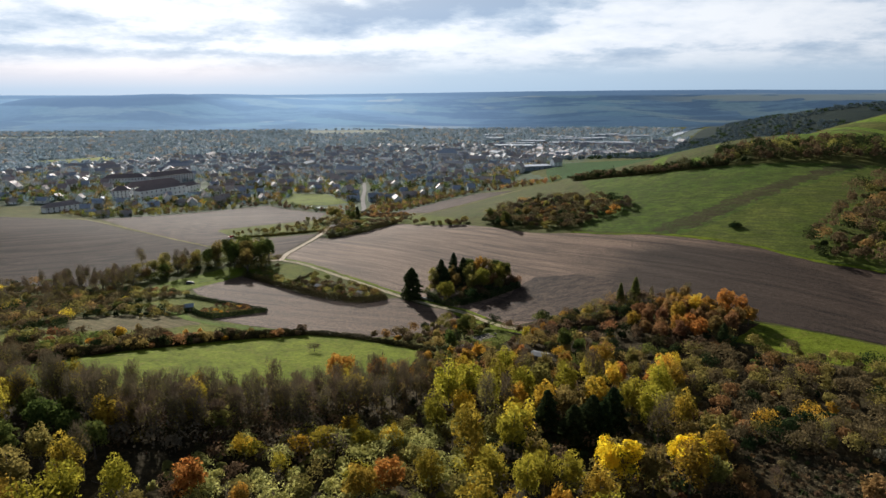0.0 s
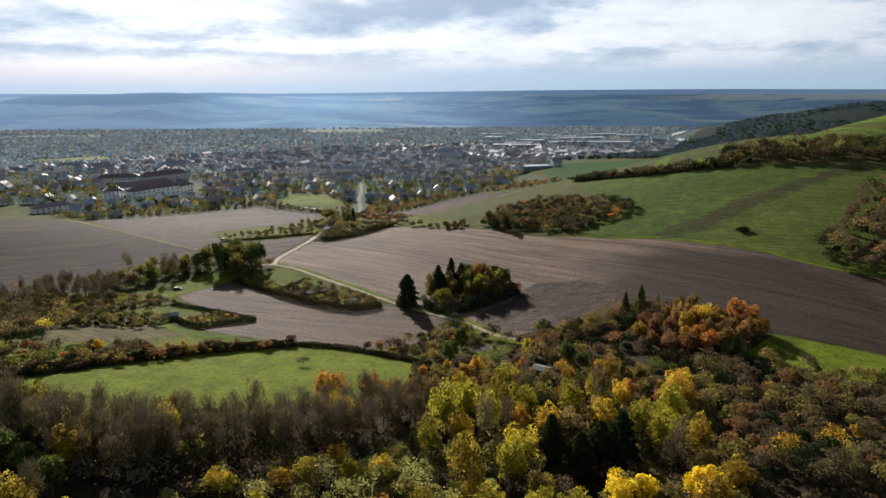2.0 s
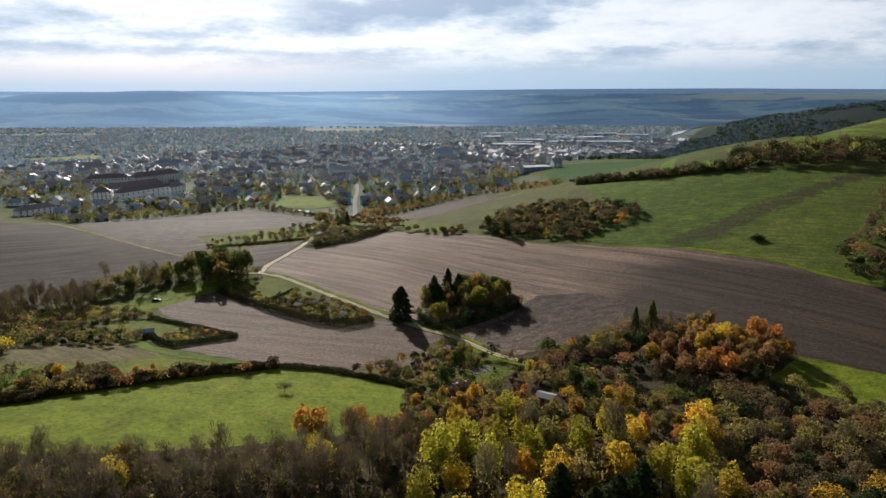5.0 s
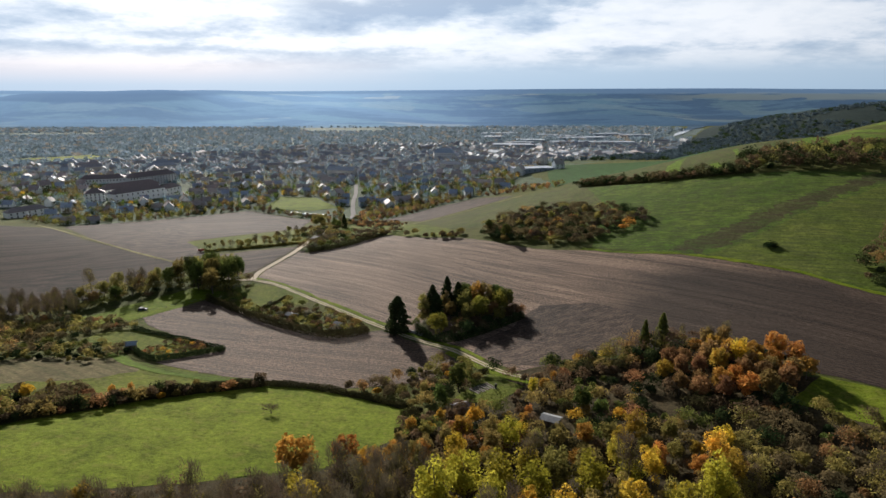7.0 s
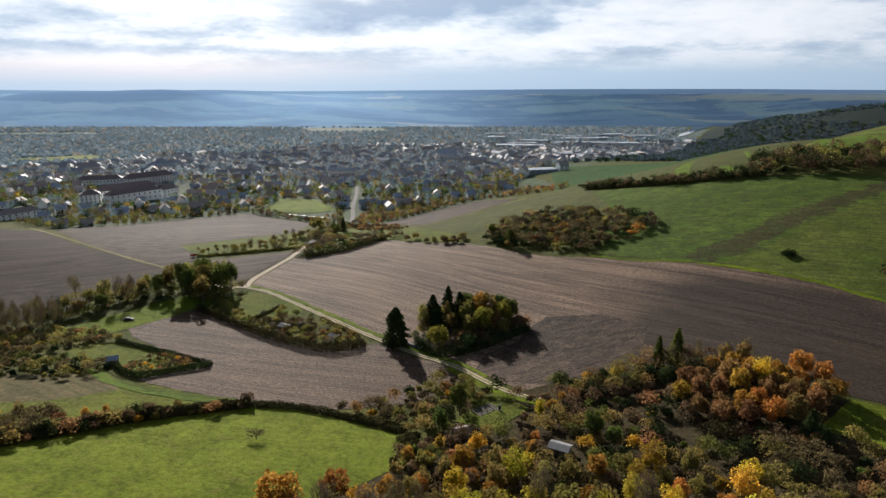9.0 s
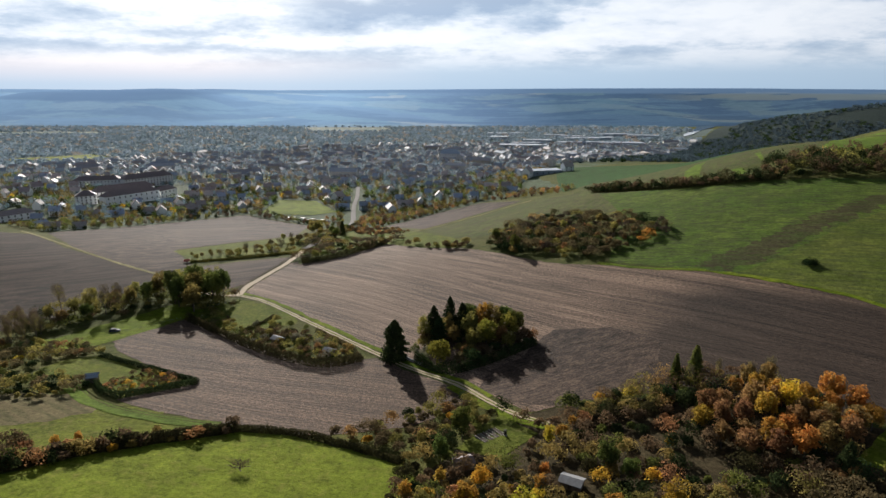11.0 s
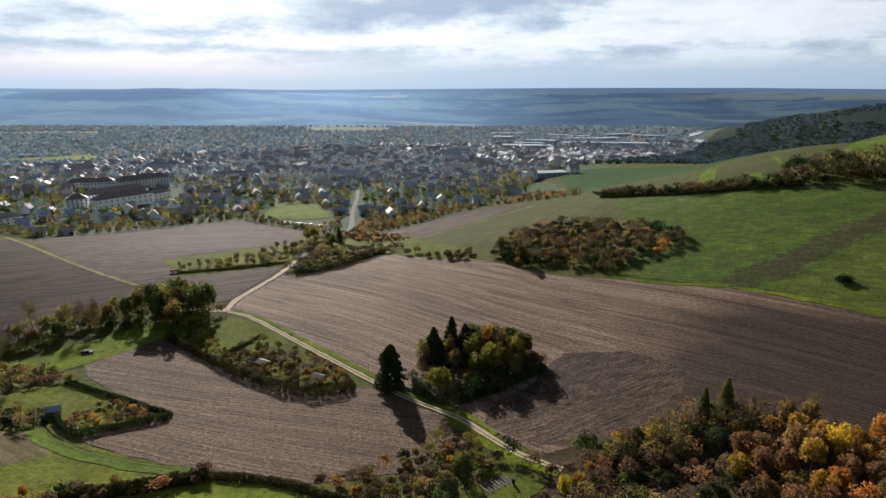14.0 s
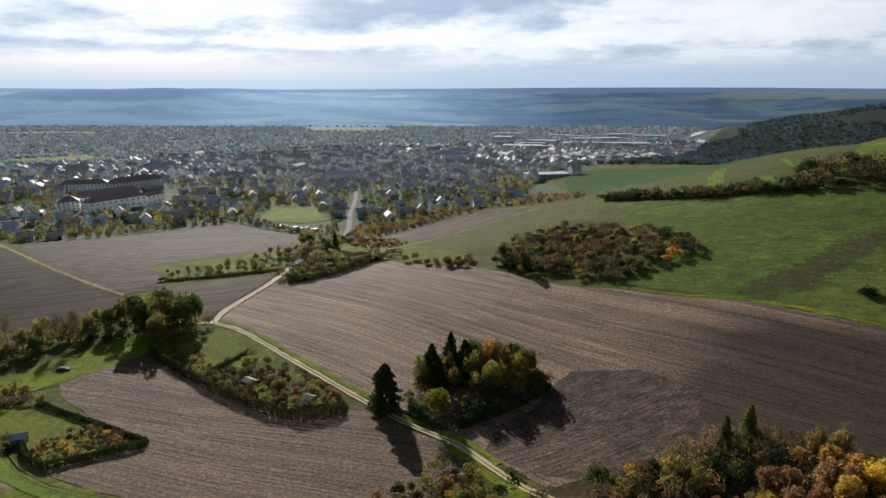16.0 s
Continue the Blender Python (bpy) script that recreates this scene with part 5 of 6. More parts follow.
plant([(-8, 442), (-3, 438), (3, 434), (8, 432), (12, 431), (-21, 451), (-16, 455)], some("b_olive", "b_brown", "b_gold"), 284, 0.9, 1.4)
thicket("scrub", scatter([(-96, 458), (-84, 462), (-76, 500), (-72, 560), (-84, 566), (-92, 520)], 4.6, 128), VERGE_MIX, 3.6, 128, "bushes that hide the road", 150, 0.6)
thicket("scrub", scatter([(-76, 552), (-62, 516), (-52, 506), (-32, 500), (-24, 510), (-36, 534), (-66, 564)], 3.6, 129), (("rust", 3), ("brown", 4)), 2.0, 129, "reddish scrub beside the road", 120, 0.6)
plant([(-98, 522), (-90, 512), (-80, 508), (-94, 530), (-76, 500)], some("olive", "green"), 29, 0.6, 0.9)
plant(scatter([(-12, 441), (2, 436), (16, 432), (16, 442), (0, 446)], 5, 30), some("b_olive", "b_brown"), 30, 0.8, 1.1)
# brown grove on the edge of the hill
thicket("scrub", scatter([(30, 428), (40, 410), (80, 380), (90, 382), (124, 394), (120, 430), (74, 482), (36, 464)], 4.6, 31), (("brown", 7), ("rust", 0.8), ("olive", 0.8), ("dark", 1.2), ("orange", 0.3), ("hedge_d", 1.2), ("twig", 2.0)), 4.6, 31, "brown and rust thicket at the foot of the hill", 420, 0.45, 0.75)
plant(scatter([(28, 424), (38, 408), (52, 400), (50, 420), (34, 440)], 5, 32), some("b_dark", "b_dark", "b_dark", "green"), 32, 0.75, 1.3)
plant(scatter([(34, 410), (78, 376), (88, 380), (100, 386), (60, 410), (44, 424)], 7, 132), some("b_dark", "b_olive", "b_brown"), 132, 0.7, 1.2)
plant(scatter([(40, 424), (52, 404), (84, 384), (112, 396), (106, 422), (66, 464)], 9.5, 133), some("rust", "b_dark", "rust", "olive"), 133, 0.5, 0.72)
# crest hedges
hedge([(120, 556), (134, 520), (150, 494), (161, 481.5), (194, 455.5), (209, 448)], 4.0, 3.6, M["hedge_d"], "tall dark hedge along the crest of the hill", 212, 0.6, 60, 0.4)
thicket("scrub", scatter([(116, 560), (126, 530), (142, 502), (159, 477), (192, 451), (207, 444), (211, 452), (196, 460), (163, 486), (147, 510), (124, 562)], 3.2, 211), (("dark", 4), ("hedge_d", 4), ("brown", 1.5)), 6.0, 211, "dark ragged hedge along the crest of the hill", 130, 0.7, 0.6)
thicket("woodland", scatter([(206, 447), (224, 435), (254, 420), (293, 416), (400, 402), (430, 470), (330, 492), (268, 478), (222, 490), (208, 474)], 5.2, 33), WOOD_MIX, 8.5, 33, "mixed autumn woodland along the crest", 190, 0.85, 0.5, "woodland")
# copse on the slope at the far side of the big field
thicket("woodland", scatter([(171, 285), (174, 272), (192, 256), (225, 232), (290, 260), (300, 340), (262, 362), (243, 354), (204, 312)], 5.6, 34), (("rust", 2), ("brown", 5.5), ("olive", 0.8), ("dark", 1.6)), 7.5, 34, "rust and orange copse on the slope", 330, 0.6, 0.5, "woodland")
plant([(157, 325), (160, 324.5), (158.5, 326)], some("b_dark"), 35, 0.85, 1.05, 0.9)
plant([(-110, 205), (-114, 201)], some("gold", "olive"), 401, 0.45, 0.55)
plant(scatter([(-150, 195), (-116, 210), (-92, 216), (-94, 208), (-122, 197)], 8, 402), some("b_olive", "b_brown", "b_rust", "b_green"), 402, 0.4, 0.75)
K["sapling", 1].put(-47, 204, 0.0, (1.5, 1.2, 0.6))


# ---- the town ----
def box(a, b):
    (x0, y0, z0), (x1, y1, z1) = a, b
    v = [(x0, y0, z0), (x1, y0, z0), (x1, y1, z0), (x0, y1, z0), (x0, y0, z1), (x1, y0, z1), (x1, y1, z1), (x0, y1, z1)]
    return v, [(3, 2, 1, 0), (4, 5, 6, 7), (0, 1, 5, 4), (1, 2, 6, 5), (2, 3, 7, 6), (3, 0, 4, 7)]


def joined(parts):
    vs, fs = [], []
    for v, f in parts:
        o = len(vs)
        vs += v
        fs += [tuple(i + o for i in q) for q in f]
    return vs, fs


def gabled(lx, ly, eave, rise):
    """Walls with gable ends, the ridge along x; and the roof: two slabs that overhang."""
    x, y = lx / 2, ly / 2
    wv = [(-x, -y, -1.5), (x, -y, -1.5), (x, y, -1.5), (-x, y, -1.5), (-x, -y, eave), (x, -y, eave), (x, y, eave), (-x, y, eave), (-x, 0, eave + rise), (x, 0, eave + rise)]
    wf = [(0, 1, 5, 4), (2, 3, 7, 6), (1, 2, 6, 9, 5), (3, 0, 4, 8, 7)]
    o, t = 0.4, 0.22
    k = rise / y
    rv, rf = [], []
    for s in (-1, 1):
        b = len(rv)
        for xx in (-x - o, x + o):
            rv += [(xx, s * (y + o), eave - o * k + 0.03), (xx, 0, eave + rise + 0.03), (xx, s * (y + o), eave - o * k + t + 0.03), (xx, 0, eave + rise + t + 0.03)]
        f = [(b, b + 1, b + 5, b + 4), (b + 2, b + 6, b + 7, b + 3), (b, b + 4, b + 6, b + 2), (b, b + 2, b + 3, b + 1), (b + 4, b + 5, b + 7, b + 6)]
        rf += f if s < 0 else [q[::-1] for q in f]
    return (wv, wf), (rv, rf)


def hipped(lx, ly, eave, rise):
    x, y, o = lx / 2 + 0.4, ly / 2 + 0.4, 0
    r = lx / 2 - ly / 2
    v = [(-x, -y, eave), (x, -y, eave), (x, y, eave), (-x, y, eave), (-x, -y, eave + 0.25), (x, -y, eave + 0.25), (x, y, eave + 0.25), (-x, y, eave + 0.25), (-r, 0, eave + rise), (r, 0, eave + rise)]
    f = [(3, 2, 1, 0), (0, 1, 5, 4), (1, 2, 6, 5), (2, 3, 7, 6), (3, 0, 4, 7), (4, 5, 9, 8), (6, 7, 8, 9), (5, 6, 9), (7, 4, 8)]
    return v, f


PANE = bpy.data.meshes.new("window")
PANE.from_pydata(*[p if i != 1 else [] for i, p in enumerate((box((-0.55, -0.06, -0.7), (0.55, 0.06, 0.7))[0], [], box((0, 0, 0), (1, 1, 1))[1]))])
PANE.materials.append(M["pane"])


def window(parent, x, y, z, turn=0.0, s=(1, 1, 1)):
    ob = new("window", PANE)
    ob.parent, ob.location, ob.rotation_euler, ob.scale = parent, (x, y, z), (0, 0, turn), s
    return ob


def house(lx, ly, eave, rise, roof, wall, label, panes=True):
    root = tagged(new("house"), label, "house", "houses of the town")
    (wv, wf), (rv, rf) = gabled(lx, ly, eave, rise)
    mesh_object("wall", wv, wf, wall, root)
    top = mesh_object("roof", rv, rf, roof, root)
    v, f = box((lx * 0.28 - 0.35, -0.9, eave + rise * 0.4), (lx * 0.28 + 0.35, -0.1, eave + rise + 1.1))
    mesh_object("chimney", v, f, M["brick"], top)
    if panes:
        for s in (-1, 1):
            for k in (-0.28, 0.22):
                window(root, lx * k, s * ly / 2, 1.6)
                if eave > 4:
                    window(root, lx * k, s * ly / 2, 4.2)
    return Kind(root)


HOUSES = [house(11, 8, 3.0, 3.6, M["tile"], M["wall"], "small pale rendered house with a brown tiled gable roof"),
          house(9, 8, 5.4, 3.6, M["slate"], M["wall"], "two-storey pale house with a grey slate roof"),
          house(13, 8.5, 3.0, 3.4, M["slate"], M["wall_w"], "long white bungalow with a grey slate roof"),
          house(10, 8, 5.6, 4.2, M["tile"], M["wall_w"], "two-storey white house with a brown tiled roof"),
          house(16, 9, 5.2, 3.6, M["tile"], M["wall"], "long pale house with a brown tiled roof")]
RND = random.Random(5)
TOWN = [(-520, 640), (-400, 668), (-372, 640), (-330, 590), (-296, 612), (-240, 636), (-196, 676), (-128, 640), (-118, 650), (-78, 628), (-40, 668), (40, 700), (84, 740), (104, 830), (130, 940), (176, 1070), (300, 1160), (520, 1500), (760, 1950), (300, 1960), (-300, 1900), (-700, 1500), (-760, 1000)]
CLEAR = [[(-398, 690), (-366, 668), (-322, 690), (-300, 716), (-296, 780), (-350, 925), (-430, 890), (-480, 880), (-482, 835), (-425, 825), (-400, 760)], [(-182, 668), (-190, 765), (-146, 758), (-106, 674), (-100, 636), (-150, 636)],
         [(-985, 1400), (-880, 1600), (-700, 1470), (-700, 1420), (-850, 1300)], [(60, 820), (170, 820), (180, 900), (60, 900)]]


def near_road(x, y):
    xr = float(np.interp(y, [q[1] for q in ROAD], [q[0] for q in ROAD]))
    return abs(x - xr) < 8.5 and y < 900


spots = [p for p in scatter(TOWN, 17, 51, 1.0, CLEAR) if not near_road(*p)]
spots.sort(key=lambda p: p[1] - abs(p[0] + 100) * 0.1)
near_lots = [p for p in spots if p[1] < 1000]
far_lots = [p for p in spots if p[1] >= 1000]
RND.shuffle(near_lots)
lots, gaps = near_lots[: int(len(near_lots) * 0.42)][:250], near_lots[int(len(near_lots) * 0.42):]
for x, y in lots:
    a = 0.5 * math.sin(x / 170.0 + y / 230.0) + RND.choice((0, 0, math.pi / 2)) + RND.uniform(-0.12, 0.12)
    s = RND.uniform(0.85, 1.15)
    RND.choice(HOUSES).put(x, y, a, (s, s, RND.uniform(0.9, 1.1)))


for x, y, a, k, s in ((-77, 711, 0.5, 2, 1.0), (-119, 751, 1.1, 3, 1.25), (-74, 838, 0.4, 4, 0.9), (6, 820, 0.3, 3, 1.0), (30, 836, 1.0, 1, 1.0), (-486, 792, 0.9, 3, 1.2), (-312, 548, 0.5, 0, 1.0), (-297, 559, 0.5, 0, 0.9), (-334, 566, 1.3, 2, 0.9), (-352, 590, 0.4, 1, 1.0), (-232, 700, 0.4, 2, 1.1), (-212, 716, 1.2, 0, 1.0)):
    HOUSES[k].put(x, y, a, (s, s, s))


def far_roofs(places, seed):
    """The rest of the town, too far to pick apart."""
    rnd = random.Random(seed)
    wv, wf, rv, rf = [], [], [], []
    for x, y in places:
        lx, ly, e, r = rnd.uniform(9, 17), rnd.uniform(8, 10), rnd.choice((3.2, 5.6, 6.5)), rnd.uniform(3, 4.4)
        if rnd.random() < 0.06:
            lx, ly, e, r = rnd.uniform(24, 46), rnd.uniform(11, 16), rnd.uniform(7, 11), rnd.uniform(2.5, 5)
        m = Matrix.Translation((x, y, height(x, y))) @ Matrix.Rotation(0.5 * math.sin(x / 170.0 + y / 230.0) + rnd.choice((0, math.pi / 2)), 4, "Z")
        for (v, f), V, F in zip(gabled(lx, ly, e, r), (wv, rv), (wf, rf)):
            o = len(V)
            V += [tuple(m @ Vector(p)) for p in v]
            F += [tuple(i + o for i in q) for q in f]
    a = tagged(mesh_object("town_walls", wv, wf, M["town_w"]), "pale walls of closely set far town houses", "houses", kind="stuff")
    b = tagged(mesh_object("town_roofs", rv, rf, M["town_r"]), "brown and grey roofs of far town houses with a painted haze tint", "houses", kind="stuff")


def isle_paint(name, stops, rough, spec):
    m, t = material(name)
    col = t.ramp(t.n("ShaderNodeNewGeometry").outputs["Random Per Island"], *stops)
    n = t.noise(t.coords(), 0.5, 3)
    col = t.mix(t.ramp(n, (0.3, 0.3), (0.7, 0.0)), col, (0.05, 0.05, 0.05))
    finish(t, col, rough, spec=spec)
    return m


M["town_w"] = isle_paint("town_render", ((0.0, (0.45, 0.40, 0.34)), (0.5, (0.66, 0.62, 0.56)), (1.0, (0.82, 0.80, 0.77))), 0.85, 0.2)
# roof tones paled and blued, the town's haze put into their colour
M["town_r"] = isle_paint("hazed_town_tiles", ((0.0, (0.34, 0.39, 0.46)), (0.40, (0.35, 0.35, 0.38)), (0.75, (0.42, 0.36, 0.34)), (1.0, (0.48, 0.54, 0.62))), 0.75, 0.14)
far_town = [p for p in far_lots if RND.random() < 0.45]
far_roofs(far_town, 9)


# ---- trees of the town and the valley ----
def tree_mass(name, places, leaf, tall, cards, size, seed, label, broad=1.0):
    """Rounded crowns of leaf sprays, all in one mesh."""
    rng = np.random.default_rng(seed)
    c = np.array(places, float)
    n = len(c)
    h = rng.uniform(0.6, 1.25, n) * tall
    wd = h * rng.uniform(0.4, 0.65, n) * broad
    g = land(c[:, 0], c[:, 1])
    i = np.repeat(np.arange(n), cards)
    o = rng.normal(size=(n * cards, 3))
    o /= np.linalg.norm(o, axis=1)[:, None]
    r = rng.uniform(0.55, 1.08, n * cards)
    p = np.column_stack([c[i, 0] + o[:, 0] * r * wd[i], c[i, 1] + o[:, 1] * r * wd[i], g[i] + h[i] * (0.52 + 0.48 * o[:, 2] * r)])
    v, q = sprays(rng, p, o, size, 0.15)
    tagged(new(name, raw_mesh(name, v, q, leaf)), label, "trees", kind="stuff")


def share(places, seed, *parts):
    rnd = random.Random(seed)
    out = [[] for _ in parts]
    for p in places:
        out[rnd.choices(range(len(parts)), parts)[0]].append(p)
    return out


green = scatter(TOWN, 9, 61, 0.9, CLEAR[1:3])
green = [p for p in green if not near_road(*p)]
near_green = [p for p in scatter([(-520, 640), (-400, 668), (-330, 590), (-296, 612), (-240, 636), (-196, 676), (-128, 640), (-118, 650), (-78, 628), (-40, 668), (40, 700), (84, 740), (110, 860), (-520, 860)], 8.0, 68, 0.9, CLEAR[:3]) if not near_road(*p)]
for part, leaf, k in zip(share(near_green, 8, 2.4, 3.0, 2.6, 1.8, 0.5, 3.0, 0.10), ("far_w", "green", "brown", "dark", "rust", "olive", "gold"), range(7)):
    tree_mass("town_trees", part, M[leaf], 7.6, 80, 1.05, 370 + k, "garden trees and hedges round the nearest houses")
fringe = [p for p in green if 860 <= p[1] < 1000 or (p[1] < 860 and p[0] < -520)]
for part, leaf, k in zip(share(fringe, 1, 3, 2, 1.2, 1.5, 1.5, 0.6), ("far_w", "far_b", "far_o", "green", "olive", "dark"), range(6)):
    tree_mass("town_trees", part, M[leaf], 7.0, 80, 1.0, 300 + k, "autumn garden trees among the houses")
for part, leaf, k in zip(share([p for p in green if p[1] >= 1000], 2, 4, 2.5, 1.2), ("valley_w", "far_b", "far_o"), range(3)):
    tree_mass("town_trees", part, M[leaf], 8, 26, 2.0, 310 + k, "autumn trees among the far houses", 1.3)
VALLEY = [(-2150, 1900), (-1500, 1300), (-760, 1000), (-700, 1500), (-300, 1900), (300, 1960), (760, 1950), (1000, 2400), (900, 2780), (-2150, 2780)]
OPEN = [[(760, 2060), (850, 2080), (1000, 2220), (1100, 2400), (1240, 2650), (1300, 2790), (1060, 2790), (960, 2540), (930, 2420), (780, 2230)], [(-985, 1400), (-880, 1600), (-745, 1470), (-745, 1420), (-850, 1300)], [(-520, 2500), (-200, 2500), (-260, 2760), (-640, 2760)], [(-2400, 2300), (-1300, 2350), (-1350, 2480), (-2400, 2450)]]
belt = scatter(VALLEY, 18, 63, 0.9, OPEN)
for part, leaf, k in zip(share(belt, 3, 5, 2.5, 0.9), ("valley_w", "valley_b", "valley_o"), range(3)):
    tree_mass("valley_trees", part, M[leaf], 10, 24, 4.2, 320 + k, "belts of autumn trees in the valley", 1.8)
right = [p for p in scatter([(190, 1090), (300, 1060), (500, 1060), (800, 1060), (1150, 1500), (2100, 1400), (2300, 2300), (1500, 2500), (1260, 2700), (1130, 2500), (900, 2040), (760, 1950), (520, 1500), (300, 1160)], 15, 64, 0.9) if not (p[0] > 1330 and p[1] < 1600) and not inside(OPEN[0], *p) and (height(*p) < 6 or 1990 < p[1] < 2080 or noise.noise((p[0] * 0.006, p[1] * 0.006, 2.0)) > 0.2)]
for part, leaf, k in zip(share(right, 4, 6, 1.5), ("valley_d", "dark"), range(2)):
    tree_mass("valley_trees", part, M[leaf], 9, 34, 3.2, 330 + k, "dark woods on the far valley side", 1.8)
edge = scatter([(-40, 640), (40, 690), (96, 720), (128, 660), (112, 640), (40, 680), (-4, 644), (-50, 574), (-74, 570), (-76, 620)], 6, 65)
for part, leaf, k in zip(share(edge, 5, 3, 3, 1), ("brown", "olive", "rust"), range(3)):
    tree_mass("scrub", part, M[leaf], 5, 80, 0.8, 340 + k, "bushy hedge between field and town")
edge = scatter([(-372, 575), (-304, 532), (-270, 574), (-230, 624), (-194, 662), (-118, 598), (-106, 590), (-108, 606), (-120, 612), (-190, 680), (-240, 640), (-300, 610), (-330, 585)], 6, 66)
for part, leaf, k in zip(share(edge, 6, 3, 3, 1, 1.5), ("brown", "olive", "green", "dark"), range(4)):
    tree_mass("scrub", part, M[leaf], 5.5, 70, 0.85, 350 + k, "garden hedges and bushes along the field")
edge = [p for p in scatter([(-112, 575), (-60, 560), (-40, 580), (0, 645), (40, 690), (-20, 690), (-60, 665), (-96, 640), (-108, 628)], 6.5, 67) if not near_road(*p)]
for part, leaf, k in zip(share(edge, 7, 2, 3, 2, 1), ("olive", "brown", "green", "rust"), range(4)):
    tree_mass("scrub", part, M[leaf], 4.6, 80, 0.75, 360 + k, "bushes and young trees beside the road")
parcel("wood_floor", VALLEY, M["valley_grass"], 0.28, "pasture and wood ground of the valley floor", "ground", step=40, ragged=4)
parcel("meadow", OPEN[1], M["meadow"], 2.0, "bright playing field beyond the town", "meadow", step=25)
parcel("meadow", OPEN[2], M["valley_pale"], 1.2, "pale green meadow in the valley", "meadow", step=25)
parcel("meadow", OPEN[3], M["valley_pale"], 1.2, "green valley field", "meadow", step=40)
mw, tw = material("river_water")
finish(tw, (0.05, 0.06, 0.065), 0.08, tw.noise(tw.coords(), 0.12, 3), 0.04, 0.7, spec=1.0)
parcel("water", [(805, 2180), (865, 2245), (950, 2380), (1035, 2490), (1110, 2650), (1180, 2790), (1095, 2790), (990, 2540), (915, 2400), (845, 2275)], mw, 2.0, "bright river bend that mirrors the sky", "river", step=20)


# ---- large buildings ----
def block(name, x, y, turn, lx, ly, eave, rise, wall, roof, label, floors=3, bay=4.0, category="building", flat=False, z=None):
    """A long building: wall, hipped or flat roof, and rows of windows on both fronts."""
    root = tagged(new(name), label, category)
    v, f = box((-lx / 2, -ly / 2, -4), (lx / 2, ly / 2, eave))
    mesh_object("wall", v, f, wall, root)
    v, f = box((-lx / 2 - 0.3, -ly / 2 - 0.3, eave), (lx / 2 + 0.3, ly / 2 + 0.3, eave + rise)) if flat else hipped(lx, ly, eave, rise)
    mesh_object("roof", v, f, roof, root)
    step = eave / max(1, floors)
    for k in range(floors):
        for i in range(int(lx / bay)):
            for s in (-1, 1):
                window(root, -lx / 2 + bay * (i + 0.5), s * ly / 2, step * (k + 0.55), 0, (1.2, 1, min(1.3, step / 2.6)))
    root.matrix_basis = Matrix.Translation((x, y, height(x, y) if z is None else z)) @ Matrix.Rotation(radians(turn), 4, "Z")
    return root


block("school_building", -339, 724, 57, 60, 13, 10, 5, M["wall_w"], M["tile_d"], "long white three-storey building with a dark red-brown roof", 2, 6.0)
block("school_building", -322, 768, 72, 26, 12, 9, 4.5, M["wall_w"], M["tile_d"], "white cross wing with a dark red-brown roof", 2, 6.0)
block("school_building", -377, 707, 30, 20, 14, 9, 5, M["wall_w"], M["tile_d"], "square white pavilion with a hipped dark roof")
block("school_building", -364, 758, 52, 66, 14, 10, 6, M["wall_w"], M["tile_d"], "long rear wing with a dark tiled roof")
block("school_building", -392, 872, 52, 64, 15, 12, 6, M["wall"], M["tile_d"], "long pale building with a dark mansard roof and dormers", 4)
block("school_building", -446, 852, 18, 56, 16, 9, 5, M["wall"], M["tile_d"], "low pale building with a broad dark roof", 2)
block("terrace_house", -384, 604, 55, 34, 11, 6, 4, M["wall_w"], M["tile"], "long low white building beside the field", 2, 5)
block("warehouse", 128, 890, 14, 56, 22, 6.5, 0.5, M["metal"], M["metal"], "pale grey sheet metal warehouse beside the green field", 1, 8, "warehouse", True)
HOUSES[3].put(108, 868, 1.2, (1.7, 1.5, 1.5))
HOUSES[3].put(165, 895, 0.4, (1.4, 1.3, 1.3))
for k in range(16):
    x, y = RND.uniform(150, 680), RND.uniform(1820, 2350)
    block("warehouse", x, y, RND.uniform(-20, 20), RND.uniform(50, 110), RND.uniform(25, 45), RND.uniform(7, 10), 0.6, M["metal"], M["metal"], "pale industrial shed in the valley", 1, 30, "warehouse", True)
block("church", 10, 1330, -8, 42, 16, 17, 9, M["wall"], M["slate"], "large old hall with a dark slate roof above the town", 3, 5)


# ---- small things in the fields and gardens ----
def part(name, geo, mat, parent, label=""):
    ob = mesh_object(name, geo[0], geo[1], mat, parent)
    return tagged(ob, label) if label else ob


def drum(r, z0, z1, sides=14, axis="z", at=(0, 0, 0)):
    """A closed drum with bevelled rims."""
    rings = [(r * 0.9, z0), (r, z0 + 0.08 * r), (r, z1 - 0.08 * r), (r * 0.9, z1)]
    v, f = [], []
    for rr, z in rings:
        for i in range(sides):
            a = 2 * math.pi * i / sides
            p = (rr * math.cos(a), rr * math.sin(a), z) if axis == "z" else (rr * math.cos(a), z, rr * math.sin(a))
            v.append((p[0] + at[0], p[1] + at[1], p[2] + at[2]))
    for k in range(3):
        f += [(k * sides + i, k * sides + (i + 1) % sides, (k + 1) * sides + (i + 1) % sides, (k + 1) * sides + i) for i in range(sides)]
    f += [tuple(range(sides))[::-1], tuple(3 * sides + i for i in range(sides))]
    return v, f


